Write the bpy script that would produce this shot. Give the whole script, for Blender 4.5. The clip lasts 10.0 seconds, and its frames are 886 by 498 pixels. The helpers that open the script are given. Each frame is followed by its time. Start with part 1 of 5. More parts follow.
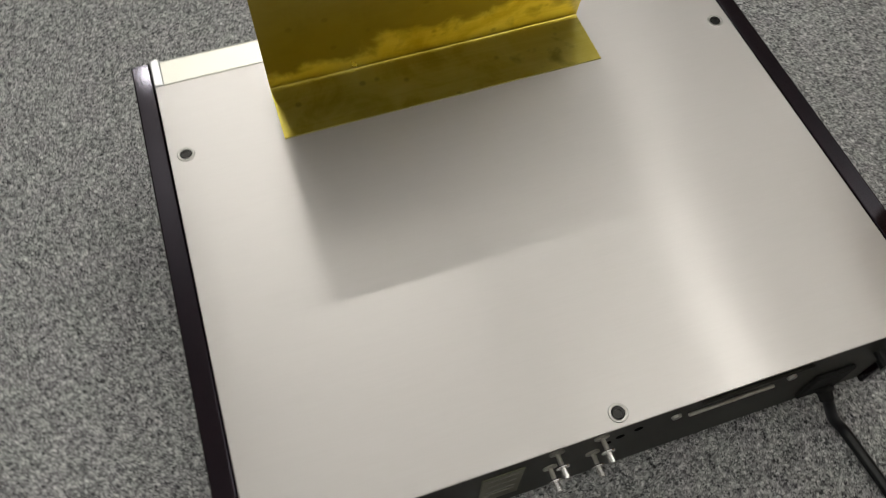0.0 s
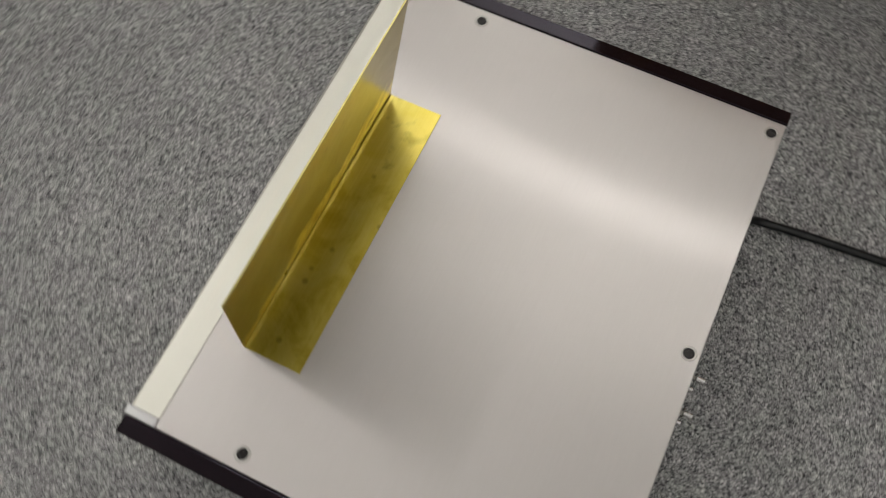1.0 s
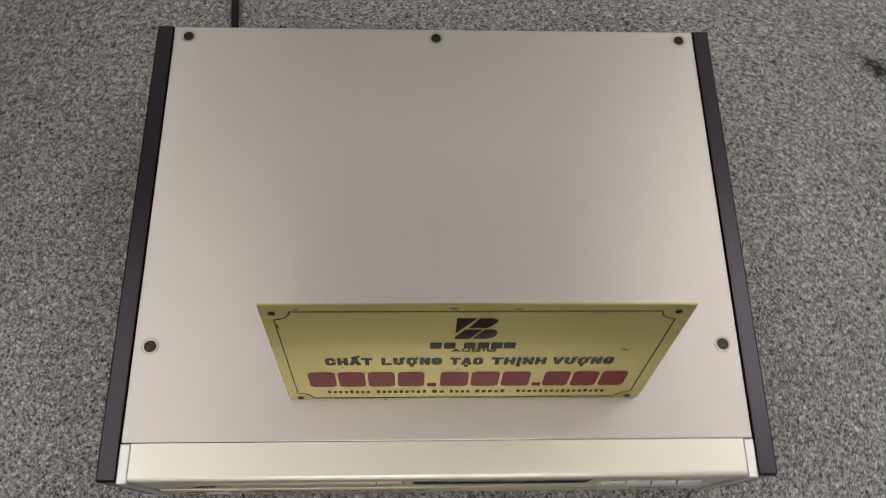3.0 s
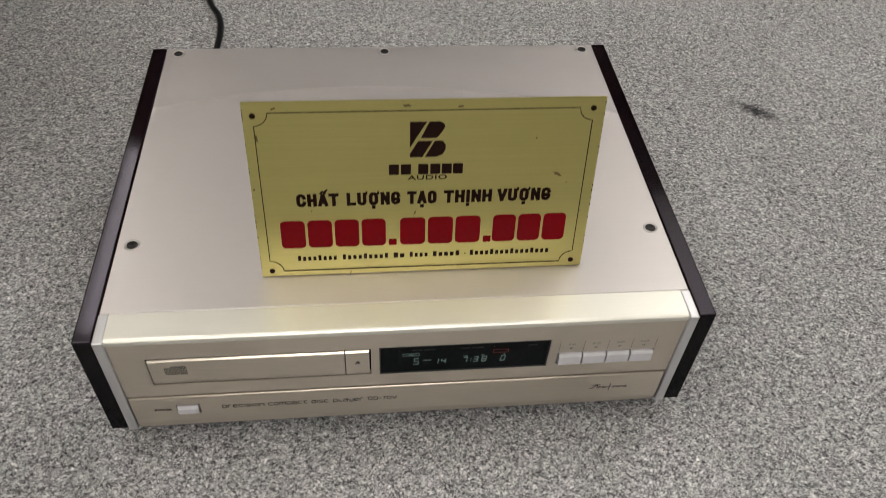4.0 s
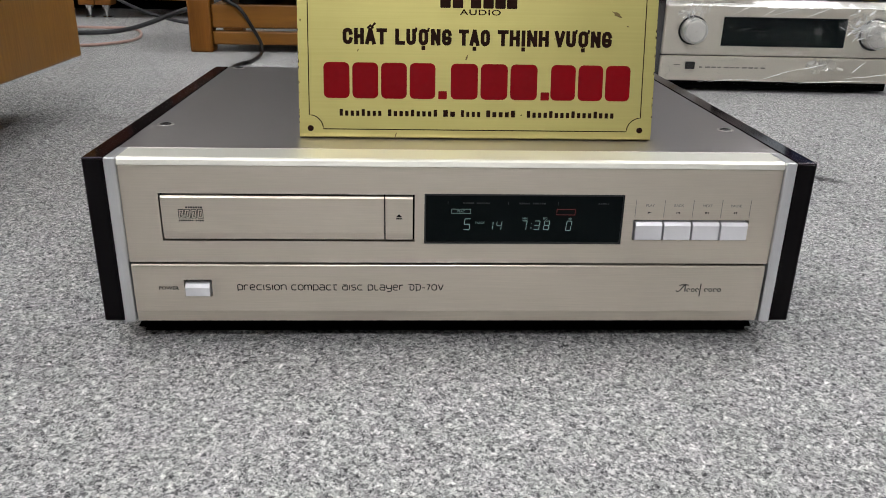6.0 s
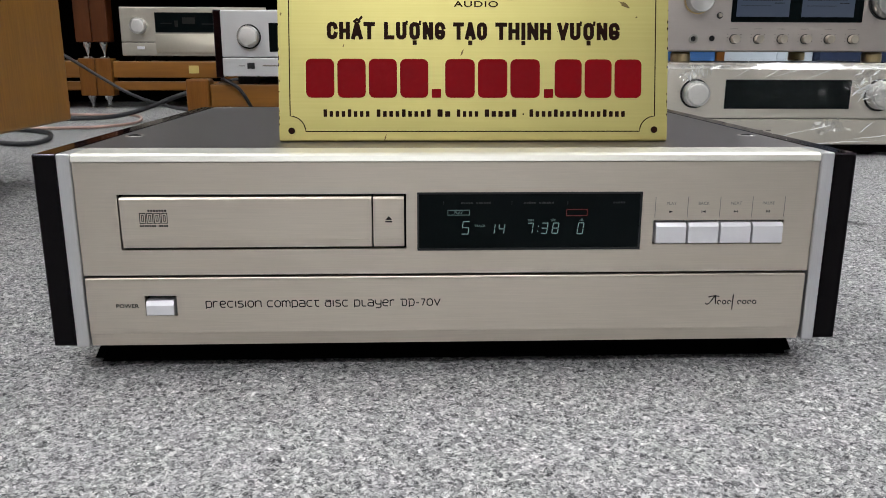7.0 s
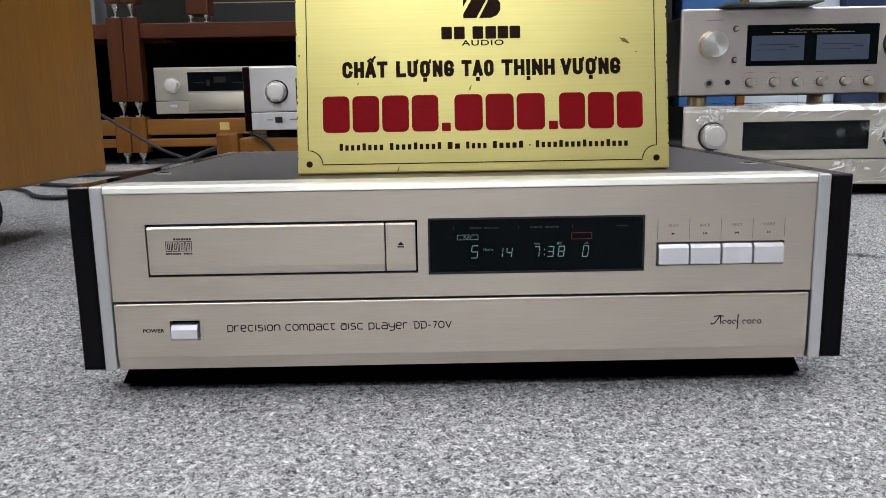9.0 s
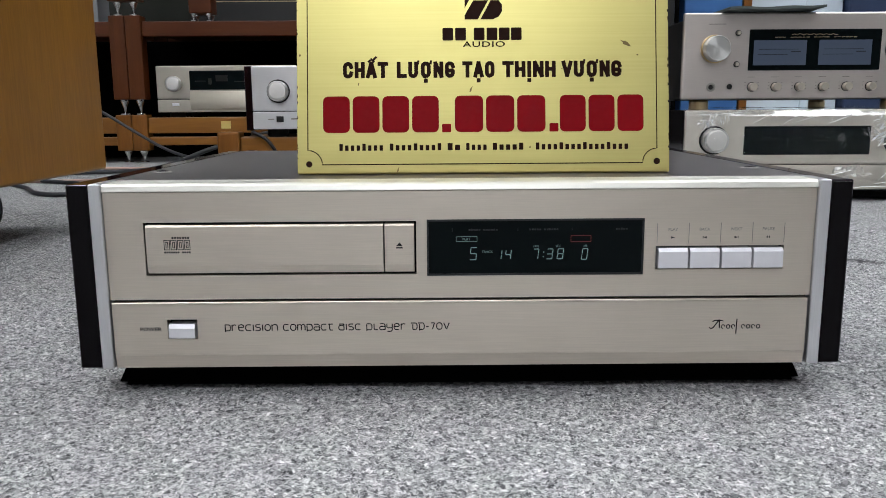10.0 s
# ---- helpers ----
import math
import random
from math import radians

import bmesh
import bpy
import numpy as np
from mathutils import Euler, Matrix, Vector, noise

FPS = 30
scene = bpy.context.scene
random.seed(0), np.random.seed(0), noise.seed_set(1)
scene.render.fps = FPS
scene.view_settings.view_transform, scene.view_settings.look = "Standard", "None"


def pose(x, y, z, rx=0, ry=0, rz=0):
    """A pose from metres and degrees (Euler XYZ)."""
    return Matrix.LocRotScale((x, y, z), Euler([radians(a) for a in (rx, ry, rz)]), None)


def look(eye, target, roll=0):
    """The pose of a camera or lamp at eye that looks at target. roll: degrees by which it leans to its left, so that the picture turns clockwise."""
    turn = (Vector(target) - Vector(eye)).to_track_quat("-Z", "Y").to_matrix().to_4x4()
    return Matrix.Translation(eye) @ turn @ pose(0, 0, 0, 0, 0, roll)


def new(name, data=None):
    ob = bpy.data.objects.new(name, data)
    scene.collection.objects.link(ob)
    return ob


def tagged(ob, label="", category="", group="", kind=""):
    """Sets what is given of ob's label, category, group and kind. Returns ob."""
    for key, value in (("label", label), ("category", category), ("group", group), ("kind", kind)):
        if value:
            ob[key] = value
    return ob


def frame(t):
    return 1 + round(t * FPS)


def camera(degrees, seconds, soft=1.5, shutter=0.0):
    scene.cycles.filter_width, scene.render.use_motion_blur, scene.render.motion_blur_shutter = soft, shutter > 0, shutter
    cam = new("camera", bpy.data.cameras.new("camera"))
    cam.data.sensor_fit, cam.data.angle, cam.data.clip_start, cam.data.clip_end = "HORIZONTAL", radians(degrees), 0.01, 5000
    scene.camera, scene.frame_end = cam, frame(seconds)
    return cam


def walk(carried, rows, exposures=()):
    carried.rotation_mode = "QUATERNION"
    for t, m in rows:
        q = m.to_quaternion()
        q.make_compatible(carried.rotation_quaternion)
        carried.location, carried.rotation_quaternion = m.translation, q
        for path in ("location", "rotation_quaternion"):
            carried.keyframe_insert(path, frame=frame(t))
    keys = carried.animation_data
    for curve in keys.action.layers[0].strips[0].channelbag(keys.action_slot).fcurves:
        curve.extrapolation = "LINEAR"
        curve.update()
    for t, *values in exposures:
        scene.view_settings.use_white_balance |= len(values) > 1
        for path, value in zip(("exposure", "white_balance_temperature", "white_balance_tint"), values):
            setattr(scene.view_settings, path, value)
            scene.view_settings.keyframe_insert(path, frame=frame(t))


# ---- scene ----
cam = camera(58.5, 10.0, soft=0.8, shutter=0.25)
PATH = [
    (0, (0.15, 0.471, 0.591), (-0.183, -0.464, -1.145), 1.10),
    (0.2, (0.1814, 0.45, 0.641), (-0.2206, -0.3984, -1.1246), 0.68),
    (0.5, (0.213, 0.404, 0.701), (-0.299, -0.278, -1.108), -0.20),
    (0.8, (0.2132, 0.3288, 0.7056), (-0.383, -0.1602, -1.14), -1.50),
    (1, (0.204, 0.264, 0.729), (-0.429, -0.069, -1.139), -2.30),
    (1.2, (0.1892, 0.2104, 0.7368), (-0.4728, 0.028, -1.1416), -2.38),
    (1.5, (0.154, 0.116, 0.731), (-0.47, 0.19, -1.168), -0.10),
    (1.8, (0.1338, 0.066, 0.7186), (-0.4082, 0.3666, -1.181), 2.62),
    (2, (0.104, 0.057, 0.711), (-0.318, 0.471, -1.199), 3.70),
    (2.2, (0.074, 0.043, 0.708), (-0.214, 0.548, -1.205), 5.50),
    (3.3, (-0.031, -0.118, 0.698), (0.109, 0.739, -1.104), 4.40),
    (3.5, (-0.025, -0.181, 0.679), (0.141, 0.815, -1.048), 4.10),
    (4, (-0.029, -0.355, 0.598), (0.169, 1.005, -0.855), 4.00),
    (4.2, (-0.037, -0.392, 0.5242), (0.1564, 1.083, -0.8138), 3.14),
    (4.5, (-0.028, -0.435, 0.391), (0.156, 1.187, -0.763), 1.90),
    (4.8, (-0.011, -0.4578, 0.2918), (0.1506, 1.2646, -0.7124), 1.24),
    (5, (-0.017, -0.465, 0.28), (0.144, 1.298, -0.652), 1.20),
    (5.2, (-0.0174, -0.4724, 0.281), (0.112, 1.3246, -0.5864), 0.88),
    (5.5, (-0.018, -0.502, 0.279), (0.091, 1.324, -0.529), 1.00),
    (5.8, (-0.0314, -0.5026, 0.2774), (0.061, 1.3436, -0.4862), 1.20),
    (6, (-0.031, -0.493, 0.268), (0.057, 1.365, -0.465), 1.20),
    (6.2, (-0.024, -0.485, 0.265), (0.057, 1.383, -0.444), 1.00),
    (7.3, (-0.023, -0.448, 0.175), (0.051, 1.505, -0.252), -0.10),
    (7.5, (-0.021, -0.451, 0.174), (0.045, 1.505, -0.238), -0.30),
    (8, (-0.017, -0.475, 0.178), (0.024, 1.488, -0.207), -0.90),
    (8.5, (-0.017, -0.477, 0.178), (0.002, 1.49, -0.187), -1.10),
    (9, (-0.013, -0.476, 0.179), (-0.006, 1.493, -0.176), -1.00),
    (9.5, (-0.013, -0.477, 0.179), (-0.01, 1.492, -0.171), -0.80),
    (10, (-0.012, -0.475, 0.179), (-0.006, 1.493, -0.173), -0.40),
]
EXPOSURES = [(0.0, -1.47, 6550, 6), (1.0, -1.64, 6550, 9), (1.5, -1.70, 6600, 12), (2.2, -1.74, 6650, 12), (3.5, -1.16, 6700, 11), (4.5, -0.58, 6500, 11), (5.0, -0.29, 6300, 10), (5.5, -0.28, 6200, 10), (6.2, -0.52, 6150, 10), (7.5, -0.42, 6000, 11), (8.5, -0.40, 5950, 12), (10.0, -0.44, 5850, 10)]
walk(cam, [(t, look(eye, target, roll)) for t, eye, target, roll in PATH], EXPOSURES)

# ---------- world, lamps ----------
world = bpy.data.worlds.new("world")
scene.world = world
world.use_nodes = True
world.node_tree.nodes["Background"].inputs[0].default_value = (0.9, 0.95, 1.0, 1)
world.node_tree.nodes["Background"].inputs[1].default_value = 0.05


def area_lamp(name, loc, size_x, size_y, power, colour):
    data = bpy.data.lights.new(name, "AREA")
    data.shape, data.size, data.size_y = "RECTANGLE", size_x, size_y
    data.energy, data.color = power, colour
    ob = new(name, data)
    ob.location = loc
    return ob


WHITE_LAMP = (1.0, 0.97, 0.93)
LAMP_Z = 2.55
# hanging tubes: (x, y, length along x, length along y, watts down, watts up)
TUBES = [
    (0.0, -2.38, 1.30, 0.06, 68, 60),
    (-1.30, 0.18, 0.05, 2.10, 10, 66),
    (1.70, 0.90, 0.06, 1.25, 30, 75),
    (-2.60, -0.30, 0.06, 1.25, 12, 44),
    (-1.25, 2.50, 0.06, 1.25, 2, 8),
    (1.90, 2.50, 0.06, 1.25, 8, 20),
]
for tx, ty, lx, ly, watts, up_watts in TUBES:
    area_lamp("tube_glow", (tx, ty, LAMP_Z - 0.045), lx, ly, watts, WHITE_LAMP)
    area_lamp("tube_glow", (tx, ty, LAMP_Z + 0.045), lx, ly, up_watts, WHITE_LAMP).rotation_euler = (math.pi, 0, 0)


# ---------- materials ----------
def material(name):
    m = bpy.data.materials.new(name)
    m.use_nodes = True
    return m, m.node_tree, m.node_tree.nodes["Principled BSDF"]


def link(tree, a, b):
    tree.links.new(a, b)


def coords(tree, scale=(1, 1, 1), rot=(0, 0, 0)):
    tc = tree.nodes.new("ShaderNodeTexCoord")
    mp = tree.nodes.new("ShaderNodeMapping")
    mp.inputs["Scale"].default_value = scale
    mp.inputs["Rotation"].default_value = rot
    link(tree, tc.outputs["Object"], mp.inputs["Vector"])
    return mp.outputs["Vector"]


def noise_tex(tree, vec, scale, detail=4.0, rough=0.55, distortion=0.0):
    n = tree.nodes.new("ShaderNodeTexNoise")
    n.inputs["Scale"].default_value = scale
    n.inputs["Detail"].default_value = detail
    n.inputs["Roughness"].default_value = rough
    n.inputs["Distortion"].default_value = distortion
    link(tree, vec, n.inputs["Vector"])
    return n.outputs["Fac"]


def ramp(tree, fac, stops):
    r = tree.nodes.new("ShaderNodeValToRGB")
    while len(r.color_ramp.elements) < len(stops):
        r.color_ramp.elements.new(0.5)
    for e, (p, c) in zip(r.color_ramp.elements, stops):
        e.position = p
        e.color = (*c, 1) if len(c) == 3 else c
    link(tree, fac, r.inputs["Fac"])
    return r.outputs["Color"]


def bump(tree, bsdf, height, strength, distance):
    b = tree.nodes.new("ShaderNodeBump")
    b.inputs["Strength"].default_value = strength
    b.inputs["Distance"].default_value = distance
    link(tree, height, b.inputs["Height"])
    link(tree, b.outputs["Normal"], bsdf.inputs["Normal"])
    return b


def mix_colour(tree, fac, a, b, mode="MIX"):
    m = tree.nodes.new("ShaderNodeMix")
    m.data_type, m.blend_type = "RGBA", mode
    for sock, val in ((m.inputs[0], fac), (m.inputs[6], a), (m.inputs[7], b)):
        if hasattr(val, "links"):
            link(tree, val, sock)
        else:
            sock.default_value = val if isinstance(val, (int, float)) else (*val, 1)
    return m.outputs[2]


def plain(name, colour, rough=0.5, metal=0.0, vary=0.12, scale=60.0, bump_mm=0.0, coat=0.0, stretch=(1, 1, 1), spec=0.5):
    """A surface with faint unevenness in colour and gloss at two scales."""
    m, tree, b = material(name)
    v = coords(tree, stretch)
    n1 = noise_tex(tree, v, scale, 5)
    n2 = noise_tex(tree, v, scale * 0.12, 3)
    lo = tuple(c * (1 - vary) for c in colour)
    hi = tuple(min(1, c * (1 + vary)) for c in colour)
    c1 = ramp(tree, n1, [(0.3, lo), (0.7, hi)])
    c2 = ramp(tree, n2, [(0.35, lo), (0.65, hi)])
    link(tree, mix_colour(tree, 0.5, c1, c2), b.inputs["Base Color"])
    r = tree.nodes.new("ShaderNodeMapRange")
    r.inputs["To Min"].default_value = max(0.02, rough * 0.85)
    r.inputs["To Max"].default_value = min(1.0, rough * 1.15)
    link(tree, n2, r.inputs["Value"])
    link(tree, r.outputs["Result"], b.inputs["Roughness"])
    b.inputs["Metallic"].default_value = metal
    b.inputs["Specular IOR Level"].default_value = spec
    b.inputs["Coat Weight"].default_value = coat
    if bump_mm:
        bump(tree, b, n1, 0.5, bump_mm / 1000)
    return m


def brushed(name, colour, rough, aniso, grain="x", tangent=(0, 1, 0), metal=1.0, fleck=0.06, relief=0.12, fine=1400):
    """Brushed sheet metal: fine streaks along the grain, highlights drawn out across it."""
    m, tree, b = material(name)
    sc = {"x": (38, fine, fine), "z": (fine, fine, 38)}[grain]
    v = coords(tree, sc)
    n = noise_tex(tree, v, 1.0, 3, 0.6)
    big = noise_tex(tree, coords(tree), 5.0, 3)
    lo = tuple(c * (1 - fleck) for c in colour)
    hi = tuple(min(1, c * (1 + fleck)) for c in colour)
    c = mix_colour(tree, 0.35, ramp(tree, n, [(0.3, lo), (0.7, hi)]), ramp(tree, big, [(0.35, lo), (0.65, hi)]))
    link(tree, c, b.inputs["Base Color"])
    rr = tree.nodes.new("ShaderNodeMapRange")
    rr.inputs["To Min"].default_value, rr.inputs["To Max"].default_value = rough * 0.92, rough * 1.08
    link(tree, n, rr.inputs["Value"])
    link(tree, rr.outputs["Result"], b.inputs["Roughness"])
    b.inputs["Metallic"].default_value = metal
    b.inputs["Anisotropic"].default_value = aniso
    t = tree.nodes.new("ShaderNodeCombineXYZ")
    for k in range(3):
        t.inputs[k].default_value = tangent[k]
    link(tree, t.outputs[0], b.inputs["Tangent"])
    bump(tree, b, n, relief, 0.00005)
    return m


def wood(name, dark, light, rough=0.4, scale=1.0, axis="x", coat=0.0, spec=0.5, pores=0.15, fine=0.3):
    m, tree, b = material(name)
    s = {"x": (2.2, 26, 26), "y": (26, 2.2, 26), "z": (26, 26, 2.2)}[axis]
    v = coords(tree, tuple(k * scale for k in s))
    n1 = noise_tex(tree, v, 1.0, 6, 0.6, 0.6)
    v2 = coords(tree, tuple(k * scale * 7 for k in s))
    n2 = noise_tex(tree, v2, 1.0, 3)
    n3 = noise_tex(tree, coords(tree), 2.5 * scale, 2)
    c = mix_colour(tree, fine, ramp(tree, n1, [(0.28, dark), (0.72, light)]), ramp(tree, n2, [(0.3, dark), (0.7, light)]))
    mid = tuple((p + q) / 2 for p, q in zip(dark, light))
    c = mix_colour(tree, 0.25, c, ramp(tree, n3, [(0.3, mid), (0.7, light)]))
    link(tree, c, b.inputs["Base Color"])
    b.inputs["Roughness"].default_value = rough
    b.inputs["Specular IOR Level"].default_value = spec
    b.inputs["Coat Weight"].default_value = coat
    b.inputs["Coat Roughness"].default_value = 0.08
    bump(tree, b, n2, pores, 0.0003)
    return m


def carpet_material():
    m, tree, b = material("grey_carpet")
    v = coords(tree, (1, 1, 0.3))
    # short cut fibres of several greys, laid every way
    tuft = noise_tex(tree, v, 210, 3, 0.6, 0.0)
    stir = tree.nodes.new("ShaderNodeTexNoise")
    stir.inputs["Scale"].default_value = 620
    stir.inputs["Detail"].default_value = 1.0
    link(tree, v, stir.inputs["Vector"])
    sway = tree.nodes.new("ShaderNodeVectorMath")
    sway.operation = "MULTIPLY_ADD"
    link(tree, stir.outputs["Color"], sway.inputs[0])
    sway.inputs[1].default_value = (0.0042, 0.0042, 0.0)
    link(tree, v, sway.inputs[2])

    def chips(scale, stops):
        cell = tree.nodes.new("ShaderNodeTexVoronoi")
        cell.inputs["Scale"].default_value = scale
        link(tree, sway.outputs[0], cell.inputs["Vector"])
        sep_c = tree.nodes.new("ShaderNodeSeparateColor")
        link(tree, cell.outputs["Color"], sep_c.inputs[0])
        return ramp(tree, sep_c.outputs["Red"], stops)

    c1 = chips(900, [(0.0, (0.016, 0.016, 0.018)), (0.26, (0.055, 0.055, 0.058)), (0.42, (0.25, 0.249, 0.253)), (0.72, (0.44, 0.44, 0.437)), (1.0, (0.80, 0.80, 0.79))])
    c2 = chips(460, [(0.0, (0.05, 0.05, 0.055)), (0.35, (0.19, 0.19, 0.196)), (0.7, (0.38, 0.378, 0.378)), (1.0, (0.62, 0.62, 0.61))])
    c = mix_colour(tree, 0.42, c1, c2)
    wide = noise_tex(tree, v, 3.0, 3)
    c = mix_colour(tree, 1.0, c, ramp(tree, wide, [(0.3, (0.90, 0.90, 0.90)), (0.7, (1.07, 1.07, 1.07))]), "MULTIPLY")
    clump = noise_tex(tree, v, 170, 4, 0.7, 0.0)
    c = mix_colour(tree, 1.0, c, ramp(tree, clump, [(0.34, (0.64, 0.642, 0.648)), (0.66, (1.38, 1.38, 1.375))]), "MULTIPLY")
    tint = noise_tex(tree, v, 34, 2, 0.5, 0.0)
    c = mix_colour(tree, 1.0, c, ramp(tree, tint, [(0.36, (1.012, 0.994, 1.012)), (0.64, (0.992, 1.006, 0.99))]), "MULTIPLY")
    # an old dark smudge rubbed into the pile
    sep = coords(tree)
    mp = tree.nodes.new("ShaderNodeMapping")
    mp.vector_type = "TEXTURE"
    mp.inputs["Location"].default_value = (0.478, 0.430, 0)
    mp.inputs["Rotation"].default_value = (0, 0, radians(-41))
    mp.inputs["Scale"].default_value = (0.070, 0.028, 1)
    link(tree, sep, mp.inputs["Vector"])
    ln = tree.nodes.new("ShaderNodeVectorMath")
    ln.operation = "LENGTH"
    link(tree, mp.outputs["Vector"], ln.inputs[0])
    add = tree.nodes.new("ShaderNodeMath")
    add.operation = "MULTIPLY_ADD"
    link(tree, tuft, add.inputs[0])
    add.inputs[1].default_value = 0.9
    link(tree, ln.outputs["Value"], add.inputs[2])
    stain = ramp(tree, add.outputs[0], [(0.55, (0.95, 0.95, 0.95)), (1.15, (0.0, 0.0, 0.0))])
    c = mix_colour(tree, stain, c, (0.010, 0.0095, 0.012))
    link(tree, c, b.inputs["Base Color"])
    b.inputs["Roughness"].default_value = 1.0
    b.inputs["Specular IOR Level"].default_value = 0.1
    b.inputs["Sheen Weight"].default_value = 0.12
    b.inputs["Sheen Roughness"].default_value = 0.45
    bump(tree, b, c1, 0.6, 0.0010)
    return m


def brass_front_material():
    m, tree, b = material("brass_sheet")
    v = coords(tree, (9, 700, 700))
    n = noise_tex(tree, v, 1.0, 3)
    big = noise_tex(tree, coords(tree), 14, 4, 0.6)
    c1 = ramp(tree, n, [(0.3, (0.535, 0.470, 0.168)), (0.7, (0.59, 0.525, 0.196))])
    c = mix_colour(tree, 0.35, c1, ramp(tree, big, [(0.3, (0.510, 0.448, 0.152)), (0.7, (0.595, 0.532, 0.202))]))
    link(tree, c, b.inputs["Base Color"])
    b.inputs["Metallic"].default_value = 0.95
    b.inputs["Roughness"].default_value = 0.37
    b.inputs["Anisotropic"].default_value = 0.35
    b.inputs["Coat Weight"].default_value = 0.3
    b.inputs["Coat Roughness"].default_value = 0.12
    t = tree.nodes.new("ShaderNodeCombineXYZ")
    t.inputs[2].default_value = 1.0
    link(tree, t.outputs[0], b.inputs["Tangent"])
    return m


def brass_back_material():
    """The unlacquered back: the same metal with brown blotches of tarnish."""
    m, tree, b = material("tarnished_brass")
    v = coords(tree)
    big = noise_tex(tree, v, 22, 5, 0.6, 0.5)
    fine = noise_tex(tree, coords(tree, (8, 400, 400)), 1.0, 3)
    c1 = ramp(tree, big, [(0.36, (0.50, 0.37, 0.035)), (0.48, (0.68, 0.55, 0.095)), (0.7, (0.77, 0.66, 0.19))])
    c = mix_colour(tree, 0.25, c1, ramp(tree, fine, [(0.3, (0.54, 0.42, 0.05)), (0.7, (0.75, 0.64, 0.16))]))
    # tarnish creeping down from the top, its lower edge in lumps above the bend
    sep = tree.nodes.new("ShaderNodeSeparateXYZ")
    link(tree, v, sep.inputs[0])
    lump = noise_tex(tree, v, 55, 3, 0.5, 0.3)
    edge = tree.nodes.new("ShaderNodeMath")
    edge.operation = "MULTIPLY_ADD"
    link(tree, lump, edge.inputs[0])
    edge.inputs[1].default_value = 0.060
    wave = tree.nodes.new("ShaderNodeMath")
    wave.operation = "MULTIPLY_ADD"
    link(tree, noise_tex(tree, v, 11, 2, 0.5), wave.inputs[0])
    wave.inputs[1].default_value = 0.085
    link(tree, sep.outputs[2], wave.inputs[2])
    link(tree, wave.outputs[0], edge.inputs[2])
    old = ramp(tree, edge.outputs[0], [(0.086, (0.0, 0.0, 0.0)), (0.103, (0.9, 0.9, 0.9)), (0.20, (0.8, 0.8, 0.8))])
    c = mix_colour(tree, old, c, (0.20, 0.150, 0.016))
    # small round brown spots
    spot = tree.nodes.new("ShaderNodeTexVoronoi")
    spot.inputs["Scale"].default_value = 46.0
    link(tree, v, spot.inputs["Vector"])
    dot = ramp(tree, spot.outputs["Distance"], [(0.07, (0.45, 0.45, 0.45)), (0.15, (0.0, 0.0, 0.0))])
    c = mix_colour(tree, dot, c, (0.16, 0.105, 0.012))
    link(tree, c, b.inputs["Base Color"])
    b.inputs["Metallic"].default_value = 0.9
    rr = tree.nodes.new("ShaderNodeMapRange")
    rr.inputs["To Min"].default_value, rr.inputs["To Max"].default_value = 0.36, 0.24
    link(tree, big, rr.inputs["Value"])
    link(tree, rr.outputs["Result"], b.inputs["Roughness"])
    return m


def glow(name, colour, strength):
    m, tree, b = material(name)
    b.inputs["Base Color"].default_value = (0.01, 0.01, 0.01, 1)
    b.inputs["Emission Color"].default_value = (*colour, 1)
    b.inputs["Emission Strength"].default_value = strength
    return m


def film_material():
    m, tree, b = material("clear_stretch_film")
    out = tree.nodes["Material Output"]
    tr = tree.nodes.new("ShaderNodeBsdfTransparent")
    gl = tree.nodes.new("ShaderNodeBsdfGlossy")
    gl.inputs["Roughness"].default_value = 0.06
    mx = tree.nodes.new("ShaderNodeMixShader")
    v = coords(tree)
    n = noise_tex(tree, v, 24, 5, 0.6, 2.5)
    f = ramp(tree, n, [(0.58, (0.014, 0.014, 0.014)), (0.78, (0.26, 0.26, 0.26))])
    link(tree, f, mx.inputs[0])
    link(tree, tr.outputs[0], mx.inputs[1])
    link(tree, gl.outputs[0], mx.inputs[2])
    bp = tree.nodes.new("ShaderNodeBump")
    bp.inputs["Strength"].default_value, bp.inputs["Distance"].default_value = 1.0, 0.012
    link(tree, n, bp.inputs["Height"])
    link(tree, bp.outputs["Normal"], gl.inputs["Normal"])
    link(tree, mx.outputs[0], out.inputs["Surface"])
    tree.nodes.remove(b)
    return m


